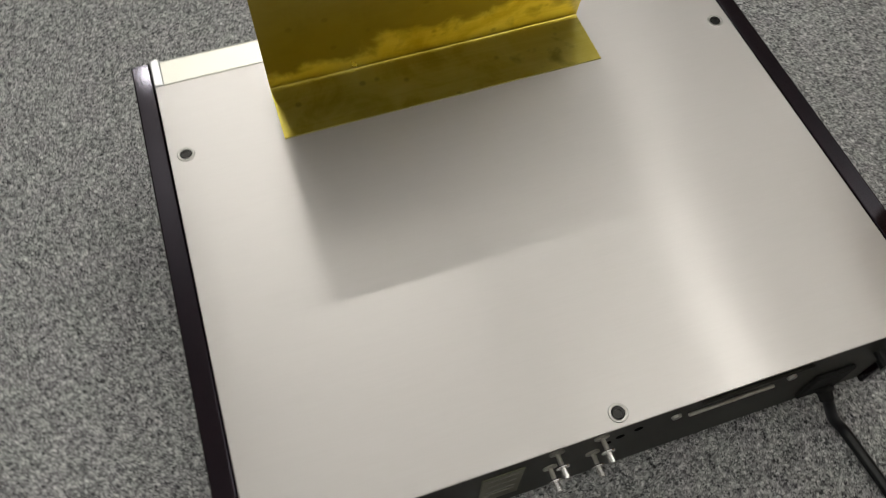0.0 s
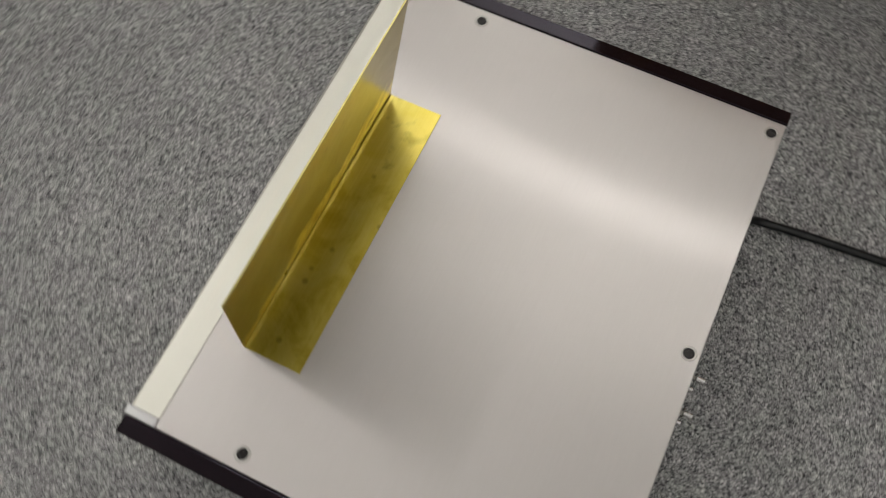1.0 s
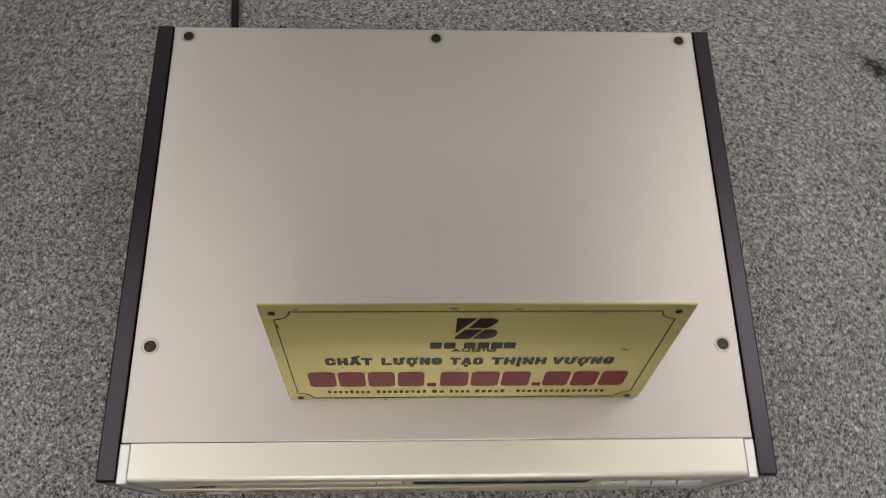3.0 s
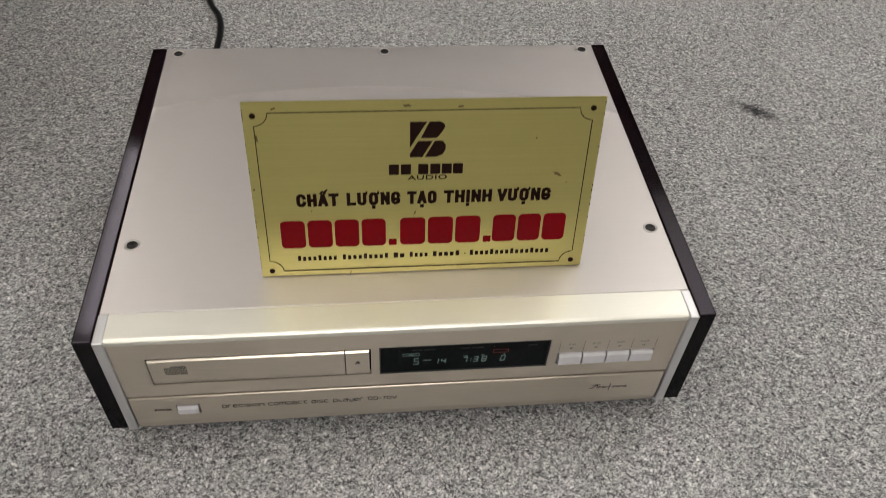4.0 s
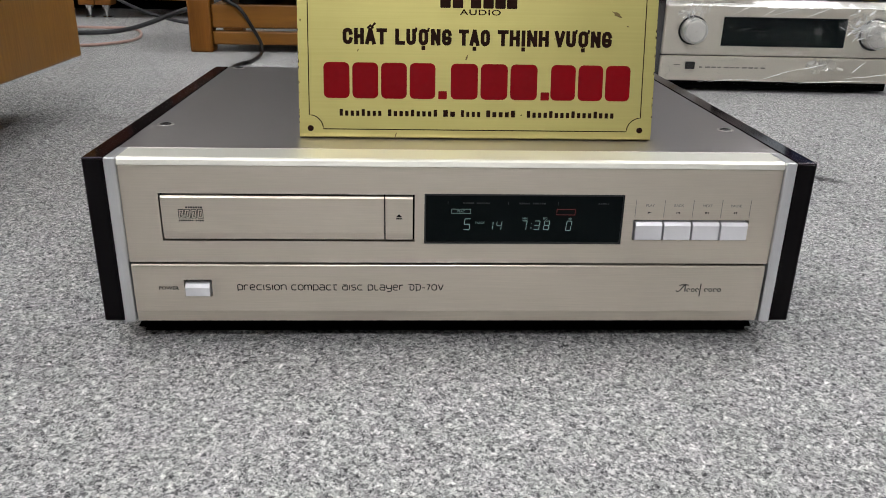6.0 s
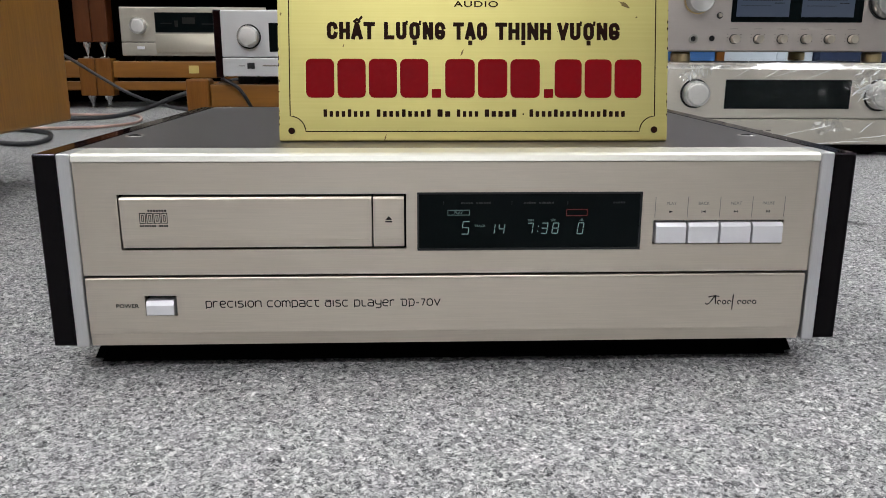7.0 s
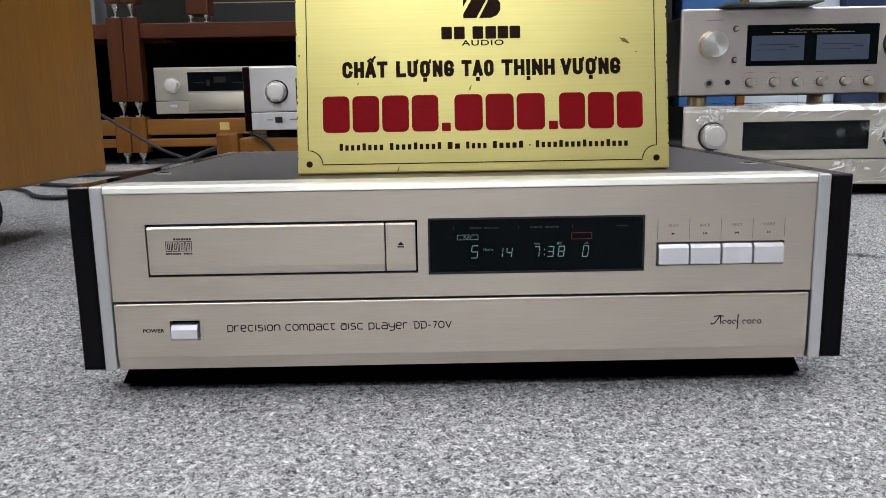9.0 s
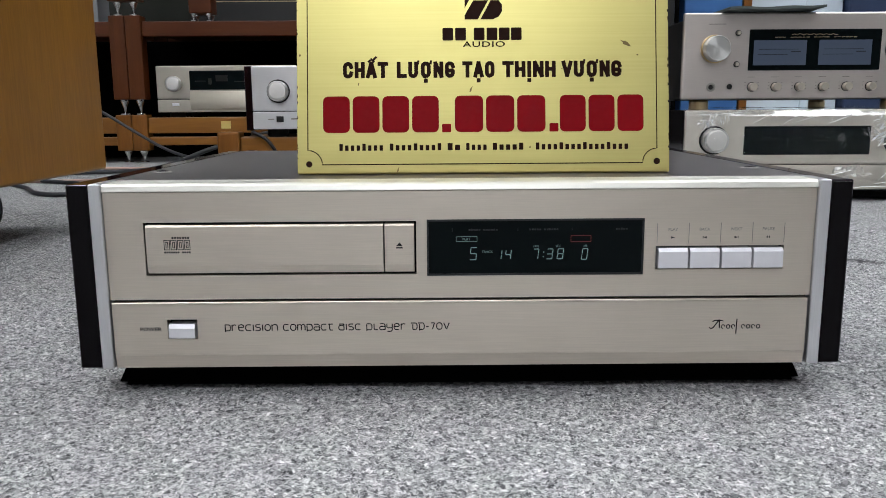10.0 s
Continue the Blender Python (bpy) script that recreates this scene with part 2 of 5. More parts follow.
M_CARPET = carpet_material()
M_WALL = plain("painted_plaster", (0.34, 0.34, 0.33), 0.85, vary=0.05, scale=40, bump_mm=0.4)
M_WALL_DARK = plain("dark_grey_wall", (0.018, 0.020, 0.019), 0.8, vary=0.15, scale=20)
M_CEIL = plain("ceiling_paint", (0.82, 0.82, 0.80), 0.9, vary=0.03, scale=30)
def two_lobed(m, fine_rough, broad_rough, share):
    """Adds a broad satin lobe under the drawn-out one of a brushed metal."""
    tree = m.node_tree
    fine = tree.nodes["Principled BSDF"]
    out = tree.nodes["Material Output"]
    broad = tree.nodes.new("ShaderNodeBsdfPrincipled")
    link(tree, fine.inputs["Base Color"].links[0].from_socket, broad.inputs["Base Color"])
    broad.inputs["Metallic"].default_value = 1.0
    # satin seen from above, glossier towards grazing
    lw = tree.nodes.new("ShaderNodeLayerWeight")
    lw.inputs["Blend"].default_value = 0.5
    for lobe, top in ((fine, fine_rough), (broad, broad_rough)):
        mr = tree.nodes.new("ShaderNodeMapRange")
        mr.inputs["From Min"].default_value, mr.inputs["From Max"].default_value = 0.40, 0.92
        mr.inputs["To Min"].default_value, mr.inputs["To Max"].default_value = top, top * 0.52
        link(tree, lw.outputs["Facing"], mr.inputs["Value"])
        for old in list(lobe.inputs["Roughness"].links):
            tree.links.remove(old)
        link(tree, mr.outputs["Result"], lobe.inputs["Roughness"])
    for lobe in (fine, broad):
        lobe.inputs["Specular Tint"].default_value = (0.14, 0.14, 0.17, 1)
    mx = tree.nodes.new("ShaderNodeMixShader")
    mx.inputs[0].default_value = share
    link(tree, fine.outputs[0], mx.inputs[1])
    link(tree, broad.outputs[0], mx.inputs[2])
    link(tree, mx.outputs[0], out.inputs["Surface"])
    return m


M_COVER = two_lobed(brushed("brushed_silver_cover", (0.685, 0.65, 0.638), 0.28, 0.99, "x", (0, 1, 0), metal=1.0, fleck=0.015, relief=0.002, fine=650), 0.28, 0.60, 0.66)
M_CHAMP = brushed("champagne_aluminium", (0.715, 0.645, 0.555), 0.34, 0.6, "x", (0, 0, 1), metal=1.0, fleck=0.065, relief=0.13)
M_CAP = brushed("champagne_cap", (0.82, 0.805, 0.735), 0.46, 0.3, "x", (0, 1, 0), metal=0.9, fleck=0.03)
M_CAP.node_tree.nodes["Principled BSDF"].inputs["Specular Tint"].default_value = (0.3, 0.29, 0.26, 1)
M_SILVER = brushed("satin_silver", (0.72, 0.72, 0.735), 0.40, 0.2, "z", (1, 0, 0), metal=0.9, fleck=0.05)
M_BUTTON = plain("silver_button", (0.80, 0.795, 0.83), 0.32, 0.45, vary=0.03, scale=200)
M_ROSE = wood("dark_rosewood", (0.0022, 0.0011, 0.0015), (0.010, 0.0038, 0.0050), 0.08, 1.5, "y", spec=0.42, pores=0.02)
M_ROSE.node_tree.nodes["Principled BSDF"].inputs["Specular Tint"].default_value = (0.86, 0.80, 1.0, 1)
M_END = plain("black_lacquer", (0.0035, 0.0028, 0.0034), 0.12, vary=0.15, scale=60, spec=0.10)
M_BLACK = plain("black_steel", (0.005, 0.005, 0.005), 0.5, 0.0, vary=0.2, scale=80)
M_REAR = plain("olive_black_panel", (0.020, 0.018, 0.012), 0.5, 0.3, vary=0.15, scale=50)
# near-black that carries the shade of gaps, undersides and recesses
M_GAP_SHADE = plain("gap_shade", (0.0015, 0.0015, 0.0015), 0.9, vary=0.1, spec=0.02)
M_FRAME = plain("dark_grey_frame", (0.013, 0.014, 0.015), 0.4, vary=0.1)
M_WINDOW = plain("smoked_window", (0.0025, 0.0045, 0.005), 0.08, vary=0.1, spec=0.08)
M_PRINT = plain("grey_print", (0.014, 0.013, 0.012), 0.6, vary=0.1, scale=300, spec=0.15)
M_PRINT_PALE = plain("pale_print", (0.22, 0.205, 0.18), 0.6, vary=0.1, scale=300)
M_BOLT = plain("dark_bolt", (0.035, 0.033, 0.032), 0.35, 0.8, vary=0.2, scale=300)
M_WASHER = plain("bright_washer", (0.54, 0.52, 0.50), 0.30, 0.9, vary=0.08, scale=300)
M_RUBBER = plain("black_rubber", (0.006, 0.006, 0.006), 0.9, vary=0.2, scale=100)
M_CHROME = plain("chrome", (0.82, 0.81, 0.80), 0.14, 1.0, vary=0.03)
M_CAPS_SATIN = plain("satin_cap", (0.72, 0.70, 0.67), 0.5, 0.6, vary=0.04, scale=200)
M_SMALL = plain("warm_nickel", (0.74, 0.68, 0.58), 0.34, 1.0, vary=0.06, scale=150)
M_STEM = plain("dull_metal_stem", (0.42, 0.40, 0.36), 0.4, 0.7, vary=0.1, scale=200)
M_CAPS = plain("bright_nickel", (0.92, 0.91, 0.89), 0.25, 0.85, vary=0.03)
M_GOLD = plain("gold_metal", (0.66, 0.52, 0.30), 0.3, 0.9, vary=0.08)
M_BRASS = brass_front_material()
M_BRASS_BACK = brass_back_material()
M_INK = plain("dark_brown_ink", (0.017, 0.0065, 0.0045), 0.16, vary=0.15, scale=200, spec=0.10)
M_RED = plain("dark_red_ink", (0.185, 0.003, 0.006), 0.16, vary=0.08, scale=120, spec=0.12)
M_TEAL = glow("display_glow", (0.60, 0.92, 0.84), 0.42)
M_TEAL_DIM = glow("display_glow_dim", (0.55, 0.85, 0.76), 0.26)
M_REDGLOW = glow("display_red", (0.9, 0.07, 0.05), 0.17)
M_SPEAKER = wood("honey_veneer", (0.148, 0.057, 0.0036), (0.270, 0.122, 0.0110), 0.42, 1.7, "z", fine=0.55)
M_RACK_RED = wood("red_brown_wood", (0.042, 0.0095, 0.0020), (0.092, 0.0230, 0.0042), 0.45, 1.0, "x", spec=0.25)
M_RACK_POST = wood("red_brown_post", (0.042, 0.0100, 0.0018), (0.090, 0.0240, 0.0038), 0.45, 1.0, "z", spec=0.25)
M_ORANGE = wood("orange_wood", (0.15, 0.054, 0.004), (0.27, 0.110, 0.009), 0.4, 1.0, "x")
M_ORANGE_END = wood("orange_wood_end", (0.085, 0.026, 0.0025), (0.235, 0.090, 0.010), 0.45, 1.6, "z", spec=0.3)
M_AMP_GOLD = brushed("pale_champagne_face", (0.70, 0.655, 0.575), 0.42, 0.4, "x", (0, 0, 1), metal=0.8)
M_AMP_SILV = brushed("pale_silver_face", (0.72, 0.72, 0.73), 0.42, 0.4, "x", (0, 0, 1), metal=0.8)
# the pale champagne again, with the rack's shade darkened into its colour
M_AMP_SHADED = brushed("shaded_champagne_face", (0.48, 0.445, 0.38), 0.42, 0.4, "x", (0, 0, 1), metal=0.8)
M_AMP_DOOR = brushed("pale_champagne_door", (0.66, 0.61, 0.51), 0.62, 0.2, "x", (0, 0, 1), metal=0.55)
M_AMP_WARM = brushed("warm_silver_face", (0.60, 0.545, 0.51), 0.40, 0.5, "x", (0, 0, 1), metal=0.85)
def turned_metal(name, colour, rough):
    """Lathe-turned metal: fine rings about the local z axis, highlights fanning out from the centre."""
    m, tree, b = material(name)
    b.inputs["Base Color"].default_value = (*colour, 1)
    b.inputs["Metallic"].default_value = 1.0
    b.inputs["Roughness"].default_value = rough
    b.inputs["Anisotropic"].default_value = 0.85
    b.inputs["Anisotropic Rotation"].default_value = 0.25
    t = tree.nodes.new("ShaderNodeTangent")
    t.direction_type, t.axis = "RADIAL", "Z"
    link(tree, t.outputs[0], b.inputs["Tangent"])
    sp = tree.nodes.new("ShaderNodeVectorMath")
    sp.operation = "LENGTH"
    v = coords(tree, (1, 1, 0))
    link(tree, v, sp.inputs[0])
    w = tree.nodes.new("ShaderNodeMath")
    w.operation = "SINE"
    sc = tree.nodes.new("ShaderNodeMath")
    sc.operation = "MULTIPLY"
    link(tree, sp.outputs["Value"], sc.inputs[0])
    sc.inputs[1].default_value = 9000.0
    link(tree, sc.outputs[0], w.inputs[0])
    bump(tree, b, w.outputs[0], 0.06, 0.00005)
    return m


M_KNOB = turned_metal("turned_knob", (0.80, 0.79, 0.77), 0.30)
M_METER = glow("meter_face", (0.42, 0.58, 0.92), 0.085)
M_FILM = film_material()


def film_bunch_material():
    """Film in several layers: half clear, half gloss."""
    m, tree, b = material("bunched_film")
    out = tree.nodes["Material Output"]
    tr = tree.nodes.new("ShaderNodeBsdfTransparent")
    gl = tree.nodes.new("ShaderNodeBsdfGlossy")
    gl.inputs["Roughness"].default_value = 0.16
    mx = tree.nodes.new("ShaderNodeMixShader")
    n = noise_tex(tree, coords(tree), 60, 3, 0.6)
    link(tree, ramp(tree, n, [(0.35, (0.08, 0.08, 0.08)), (0.65, (0.50, 0.50, 0.50))]), mx.inputs[0])
    link(tree, tr.outputs[0], mx.inputs[1])
    link(tree, gl.outputs[0], mx.inputs[2])
    link(tree, mx.outputs[0], out.inputs["Surface"])
    tree.nodes.remove(b)
    return m


M_FILM_BUNCH = film_bunch_material()
# opaque white for highlights painted on the film's folds
M_FILM_GLINT = plain("white_film_glint", (0.95, 0.955, 0.96), 0.2, vary=0.2, scale=60)
M_CABLE = plain("black_cable", (0.006, 0.006, 0.007), 0.35, vary=0.2, scale=120, spec=0.35)
M_CABLE_GREY = plain("grey_cable", (0.022, 0.022, 0.026), 0.5, vary=0.2, scale=120)
M_CABLE_PINK = plain("copper_speaker_cable", (0.42, 0.27, 0.23), 0.4, vary=0.15, scale=120)
M_BLUE = plain("blue_carton", (0.03, 0.11, 0.30), 0.6, vary=0.15, scale=12)
M_NAVY = plain("navy_carton", (0.012, 0.025, 0.07), 0.6, vary=0.15, scale=12)
M_PALE = plain("pale_carton", (0.55, 0.62, 0.68), 0.7, vary=0.06, scale=12)
M_DUSK = plain("grey_green_board", (0.075, 0.090, 0.085), 0.8, vary=0.15, scale=30)
M_PANEL = plain("dark_felt_panel", (0.016, 0.018, 0.013), 0.9, vary=0.15, scale=30)
M_LAMP = glow("tube_glass", (1.0, 0.96, 0.9), 3.0)
M_LAMP_BODY = plain("white_lamp_body", (0.8, 0.8, 0.8), 0.5, vary=0.03)
M_TAG = plain("yellow_tag", (0.55, 0.42, 0.13), 0.6, vary=0.08)


# ---------- mesh helpers ----------
def box(bm, x0, x1, y0, y1, z0, z1, bevel=0.0, seg=2):
    vs = [bm.verts.new((x, y, z)) for z in (z0, z1) for y in (y0, y1) for x in (x0, x1)]
    quads = ((0, 2, 3, 1), (4, 5, 7, 6), (0, 1, 5, 4), (2, 6, 7, 3), (0, 4, 6, 2), (1, 3, 7, 5))
    fs = [bm.faces.new([vs[i] for i in q]) for q in quads]
    if bevel > 0:
        edges = list({e for f in fs for e in f.edges})
        bmesh.ops.bevel(bm, geom=edges, offset=bevel, segments=seg, affect="EDGES", profile=0.5)
    return bm


def turned(bm, rings, seg, m):
    """A turned solid about z from (radius, height) rings, laid out by the matrix m."""
    loops = []
    for r, h in rings:
        if r < 1e-6:
            loops.append([bm.verts.new(m @ Vector((0, 0, h)))])
        else:
            loops.append([bm.verts.new(m @ Vector((r * math.cos(2 * math.pi * k / seg), r * math.sin(2 * math.pi * k / seg), h))) for k in range(seg)])
    for a, b in zip(loops, loops[1:]):
        for k in range(seg):
            if len(a) == 1 and len(b) == 1:
                continue
            if len(a) == 1:
                bm.faces.new((a[0], b[k], b[(k + 1) % seg]))
            elif len(b) == 1:
                bm.faces.new((a[k], a[(k + 1) % seg], b[0]))
            else:
                bm.faces.new((a[k], a[(k + 1) % seg], b[(k + 1) % seg], b[k]))
    return bm


FRONT = pose(0, 0, 0, 90, 0, 0)  # turned solids that point to -y


def prism_x(bm, profile, x0, x1):
    """A solid with the (y, z) profile drawn along x."""
    a = [bm.verts.new((x0, y, z)) for y, z in profile]
    b = [bm.verts.new((x1, y, z)) for y, z in profile]
    n = len(profile)
    for i in range(n):
        bm.faces.new((a[i], a[(i + 1) % n], b[(i + 1) % n], b[i]))
    bm.faces.new(a[::-1])
    bm.faces.new(b)
    return bm


def holed_plate(bm, x0, x1, z0, z1, y0, y1, holes):
    """An upright plate from y0 (front) to y1 with rectangular holes (x0, x1, z0, z1) through it."""
    xs = sorted({x0, x1, *(h[0] for h in holes), *(h[1] for h in holes)})
    zs = sorted({z0, z1, *(h[2] for h in holes), *(h[3] for h in holes)})
    grid = {}

    def vert(i, k, y):
        if (i, k, y) not in grid:
            grid[i, k, y] = bm.verts.new((xs[i], y, zs[k]))
        return grid[i, k, y]

    def solid(i, k):
        if not (0 <= i < len(xs) - 1 and 0 <= k < len(zs) - 1):
            return False
        cx, cz = (xs[i] + xs[i + 1]) / 2, (zs[k] + zs[k + 1]) / 2
        return not any(h[0] < cx < h[1] and h[2] < cz < h[3] for h in holes)

    for i in range(len(xs) - 1):
        for k in range(len(zs) - 1):
            if not solid(i, k):
                continue
            bm.faces.new((vert(i, k, y0), vert(i + 1, k, y0), vert(i + 1, k + 1, y0), vert(i, k + 1, y0)))
            bm.faces.new((vert(i, k, y1), vert(i, k + 1, y1), vert(i + 1, k + 1, y1), vert(i + 1, k, y1)))
            if not solid(i - 1, k):
                bm.faces.new((vert(i, k, y0), vert(i, k + 1, y0), vert(i, k + 1, y1), vert(i, k, y1)))
            if not solid(i + 1, k):
                bm.faces.new((vert(i + 1, k, y0), vert(i + 1, k, y1), vert(i + 1, k + 1, y1), vert(i + 1, k + 1, y0)))
            if not solid(i, k - 1):
                bm.faces.new((vert(i, k, y0), vert(i, k, y1), vert(i + 1, k, y1), vert(i + 1, k, y0)))
            if not solid(i, k + 1):
                bm.faces.new((vert(i, k + 1, y0), vert(i + 1, k + 1, y0), vert(i + 1, k + 1, y1), vert(i, k + 1, y1)))
    return bm


def part(name, bm, mat, parent=None, label="", smooth=False):
    bmesh.ops.recalc_face_normals(bm, faces=bm.faces)
    me = bpy.data.meshes.new(name)
    bm.to_mesh(me)
    bm.free()
    me.materials.append(mat)
    if smooth:
        for p in me.polygons:
            p.use_smooth = True
    ob = new(name, me)
    ob.parent = parent
    if label:
        ob["label"] = label
    return ob


def thing(name, label, category, m=None, group=""):
    ob = new(name)
    ob.empty_display_size = 0.05
    if m is not None:
        ob.matrix_basis = m
    return tagged(ob, label, category, group)


def slab(name, mat, parent, x0, x1, y0, y1, z0, z1, bevel=0.0, label="", seg=2):
    return part(name, box(bmesh.new(), x0, x1, y0, y1, z0, z1, bevel, seg), mat, parent, label)


def tube_along(bm, pts, radius, seg=8):
    """A round cable through the points, smoothed."""
    P = [Vector(p) for p in pts]
    fine = []
    n = len(P)
    for i in range(n - 1):
        p0, p1, p2, p3 = P[max(i - 1, 0)], P[i], P[i + 1], P[min(i + 2, n - 1)]
        for k in range(8):
            t = k / 8
            fine.append(0.5 * ((2 * p1) + (p2 - p0) * t + (2 * p0 - 5 * p1 + 4 * p2 - p3) * t * t + (3 * p1 - p0 - 3 * p2 + p3) * t ** 3))
    fine.append(P[-1])
    loops = []
    for i, p in enumerate(fine):
        d = (fine[min(i + 1, len(fine) - 1)] - fine[max(i - 1, 0)]).normalized()
        side = d.cross(Vector((0.01, 0.02, 1))).normalized()
        up = side.cross(d)
        loops.append([bm.verts.new(p + radius * (math.cos(2 * math.pi * k / seg) * side + math.sin(2 * math.pi * k / seg) * up)) for k in range(seg)])
    for a, b in zip(loops, loops[1:]):
        for k in range(seg):
            bm.faces.new((a[k], a[(k + 1) % seg], b[(k + 1) % seg], b[k]))
    bm.faces.new(loops[0])
    bm.faces.new(loops[-1])
    return bm


def flat_bars(rects, y, thick=0.00015):
    """Thin raised print on an upright face at y: (x0, x1, z0, z1) each."""
    bm = bmesh.new()
    for x0, x1, z0, z1 in rects:
        box(bm, x0, x1, y - thick, y + 0.0001, z0, z1)
    return bm


def lettering(name, text, mat, parent, cx, z, y, cap, width=None, align="CENTER", bold=0.0, label="", turn=None, strike=0.0, spacing=1.0):
    """Raised lettering on a face that looks to -y; cap: height of capitals; width: total width to fit."""
    cu = bpy.data.curves.new(name, "FONT")
    cu.body, cu.align_x, cu.size, cu.resolution_u = text, "LEFT", 1.0, 3
    cu.offset = bold
    cu.space_character = spacing
    cu.extrude = 0.004
    tmp = bpy.data.objects.new(name, cu)
    scene.collection.objects.link(tmp)
    bpy.context.view_layer.update()
    me = bpy.data.meshes.new_from_object(tmp.evaluated_get(bpy.context.evaluated_depsgraph_get()))
    bpy.data.objects.remove(tmp)
    xs = [v.co.x for v in me.vertices]
    w0, w1 = min(xs), max(xs)
    sy = cap / 0.73
    sx = width / (w1 - w0) if width else sy
    x_left = cx - sx * (w1 - w0) / 2 if align == "CENTER" else cx
    for v in me.vertices:
        v.co = Vector((x_left + (v.co.x - w0) * sx, y - v.co.z * 0.03, z + v.co.y * sy))
    if strike:
        bm = bmesh.new()
        for k, (dx, dz) in enumerate(((-1, 0), (1, 0), (0, 0.7), (0, -0.7), (0.7, 0.5), (-0.7, -0.5))):
            first = len(bm.verts)
            bm.from_mesh(me)
            bm.verts.ensure_lookup_table()
            for v in bm.verts[first:]:
                v.co.x += dx * strike
                v.co.z += dz * strike
                v.co.y -= 0.00003 * k
        bm.to_mesh(me)
        bm.free()
    me.materials.clear()
    me.materials.append(mat)
    ob = new(name, me)
    ob.parent = parent
    if turn is not None:
        ob.matrix_basis = turn
    if label:
        ob["label"] = label
    return ob


# ---------- the room ----------
def build_floor():
    """One carpet sheet; the pile stands up in uneven loops where one looks closely."""
    rng = np.random.default_rng(4)
    step = 0.0025
    xs = np.concatenate(([-3.2, -2.4, -1.7, -1.2], np.arange(-0.88, 0.88, step), [1.2, 1.7, 2.4, 3.2]))
    ys = np.concatenate(([-3.6, -2.4, -1.4, -0.8], np.arange(-0.48, 0.98, step), [1.3, 1.8, 2.4, 3.4]))
    nx, ny = len(xs), len(ys)
    h = rng.normal(size=(ny, nx))
    soft = (h + 0.5 * np.roll(h, 1, 0) + 0.5 * np.roll(h, 1, 1)) / 1.25
    z = np.clip(soft, -2, 1.6) * 0.0006 - 0.0009
    ex = np.clip(np.minimum(xs + 0.88, 0.88 - xs) / 0.06, 0, 1)
    ey = np.clip(np.minimum(ys + 0.48, 0.98 - ys) / 0.06, 0, 1)
    z *= np.outer(ey, ex)
    X, Y = np.meshgrid(xs, ys)
    X = X + rng.normal(size=X.shape) * 0.0005 * np.outer(ey, ex)
    Y = Y + rng.normal(size=X.shape) * 0.0005 * np.outer(ey, ex)
    co = np.stack([X, Y, z], -1).reshape(-1, 3)
    idx = np.arange(nx * ny).reshape(ny, nx)
    quads = np.stack([idx[:-1, :-1], idx[:-1, 1:], idx[1:, 1:], idx[1:, :-1]], -1).reshape(-1, 4)
    me = bpy.data.meshes.new("floor")
    me.vertices.add(len(co))
    me.vertices.foreach_set("co", co.ravel())
    me.loops.add(quads.size)
    me.loops.foreach_set("vertex_index", quads.ravel().astype(np.int32))
    me.polygons.add(len(quads))
    me.polygons.foreach_set("loop_start", np.arange(0, quads.size, 4, dtype=np.int32))
    me.update(calc_edges=True)
    me.validate()
    me.polygons.foreach_set("use_smooth", np.ones(len(quads), dtype=bool))
    me.materials.append(M_CARPET)
    tagged(new("floor", me), "speckled grey loop-pile carpet with a dark smudge", "carpet", kind="structure")


build_floor()
for nm, dims, mt, lb in (
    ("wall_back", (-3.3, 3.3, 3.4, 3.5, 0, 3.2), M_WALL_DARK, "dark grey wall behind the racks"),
    ("wall_front", (-3.3, 3.3, -3.7, -3.6, 0, 3.2), M_WALL, "plain grey painted wall"),
    ("wall_left", (-3.3, -3.2, -3.6, 3.4, 0, 3.2), M_WALL, "plain grey painted wall"),
    ("wall_right", (3.2, 3.3, -3.6, 3.4, 0, 3.2), M_WALL, "plain grey painted wall"),
    ("ceiling", (-3.3, 3.3, -3.7, 3.5, 3.2, 3.3), M_CEIL, "plain white ceiling"),
):
    tagged(part(nm, box(bmesh.new(), *dims), mt), lb, "ceiling" if nm == "ceiling" else "wall", kind="structure")

for tx, ty, lx, ly, watts, up_watts in TUBES:
    lamp = thing("ceiling_lamp", "white fluorescent tube lamp hung below the ceiling", "lamp", pose(tx, ty, LAMP_Z), "ceiling lamps")
    hx, hy = lx / 2 + 0.01, ly / 2 + 0.01
    slab("tube", M_LAMP, lamp, -hx + 0.02, hx - 0.02, -hy + 0.02, hy - 0.02, -0.035, 0.035, 0.006, "lit glass tube")
    for s in (-1, 1):
        ex, ey = (s * hx, 0) if lx > ly else (0, s * hy)
        slab("end_cap", M_LAMP_BODY, lamp, ex - 0.022, ex + 0.022, ey - 0.022, ey + 0.022, -0.03, 0.03, 0.004)
        slab("hanger", M_LAMP_BODY, lamp, ex * 0.9 - 0.002, ex * 0.9 + 0.002, ey * 0.9 - 0.002, ey * 0.9 + 0.002, 0.036, 0.65)


# ---------- the disc player ----------
TOP = 0.135
player = thing("disc_player", "champagne disc player with dark rosewood sides on grey carpet", "disc player")

# body, the block of shade beneath it, and feet
slab("chassis", M_BLACK, player, -0.2225, 0.2225, 0.012, 0.3655, 0.0215, 0.131)
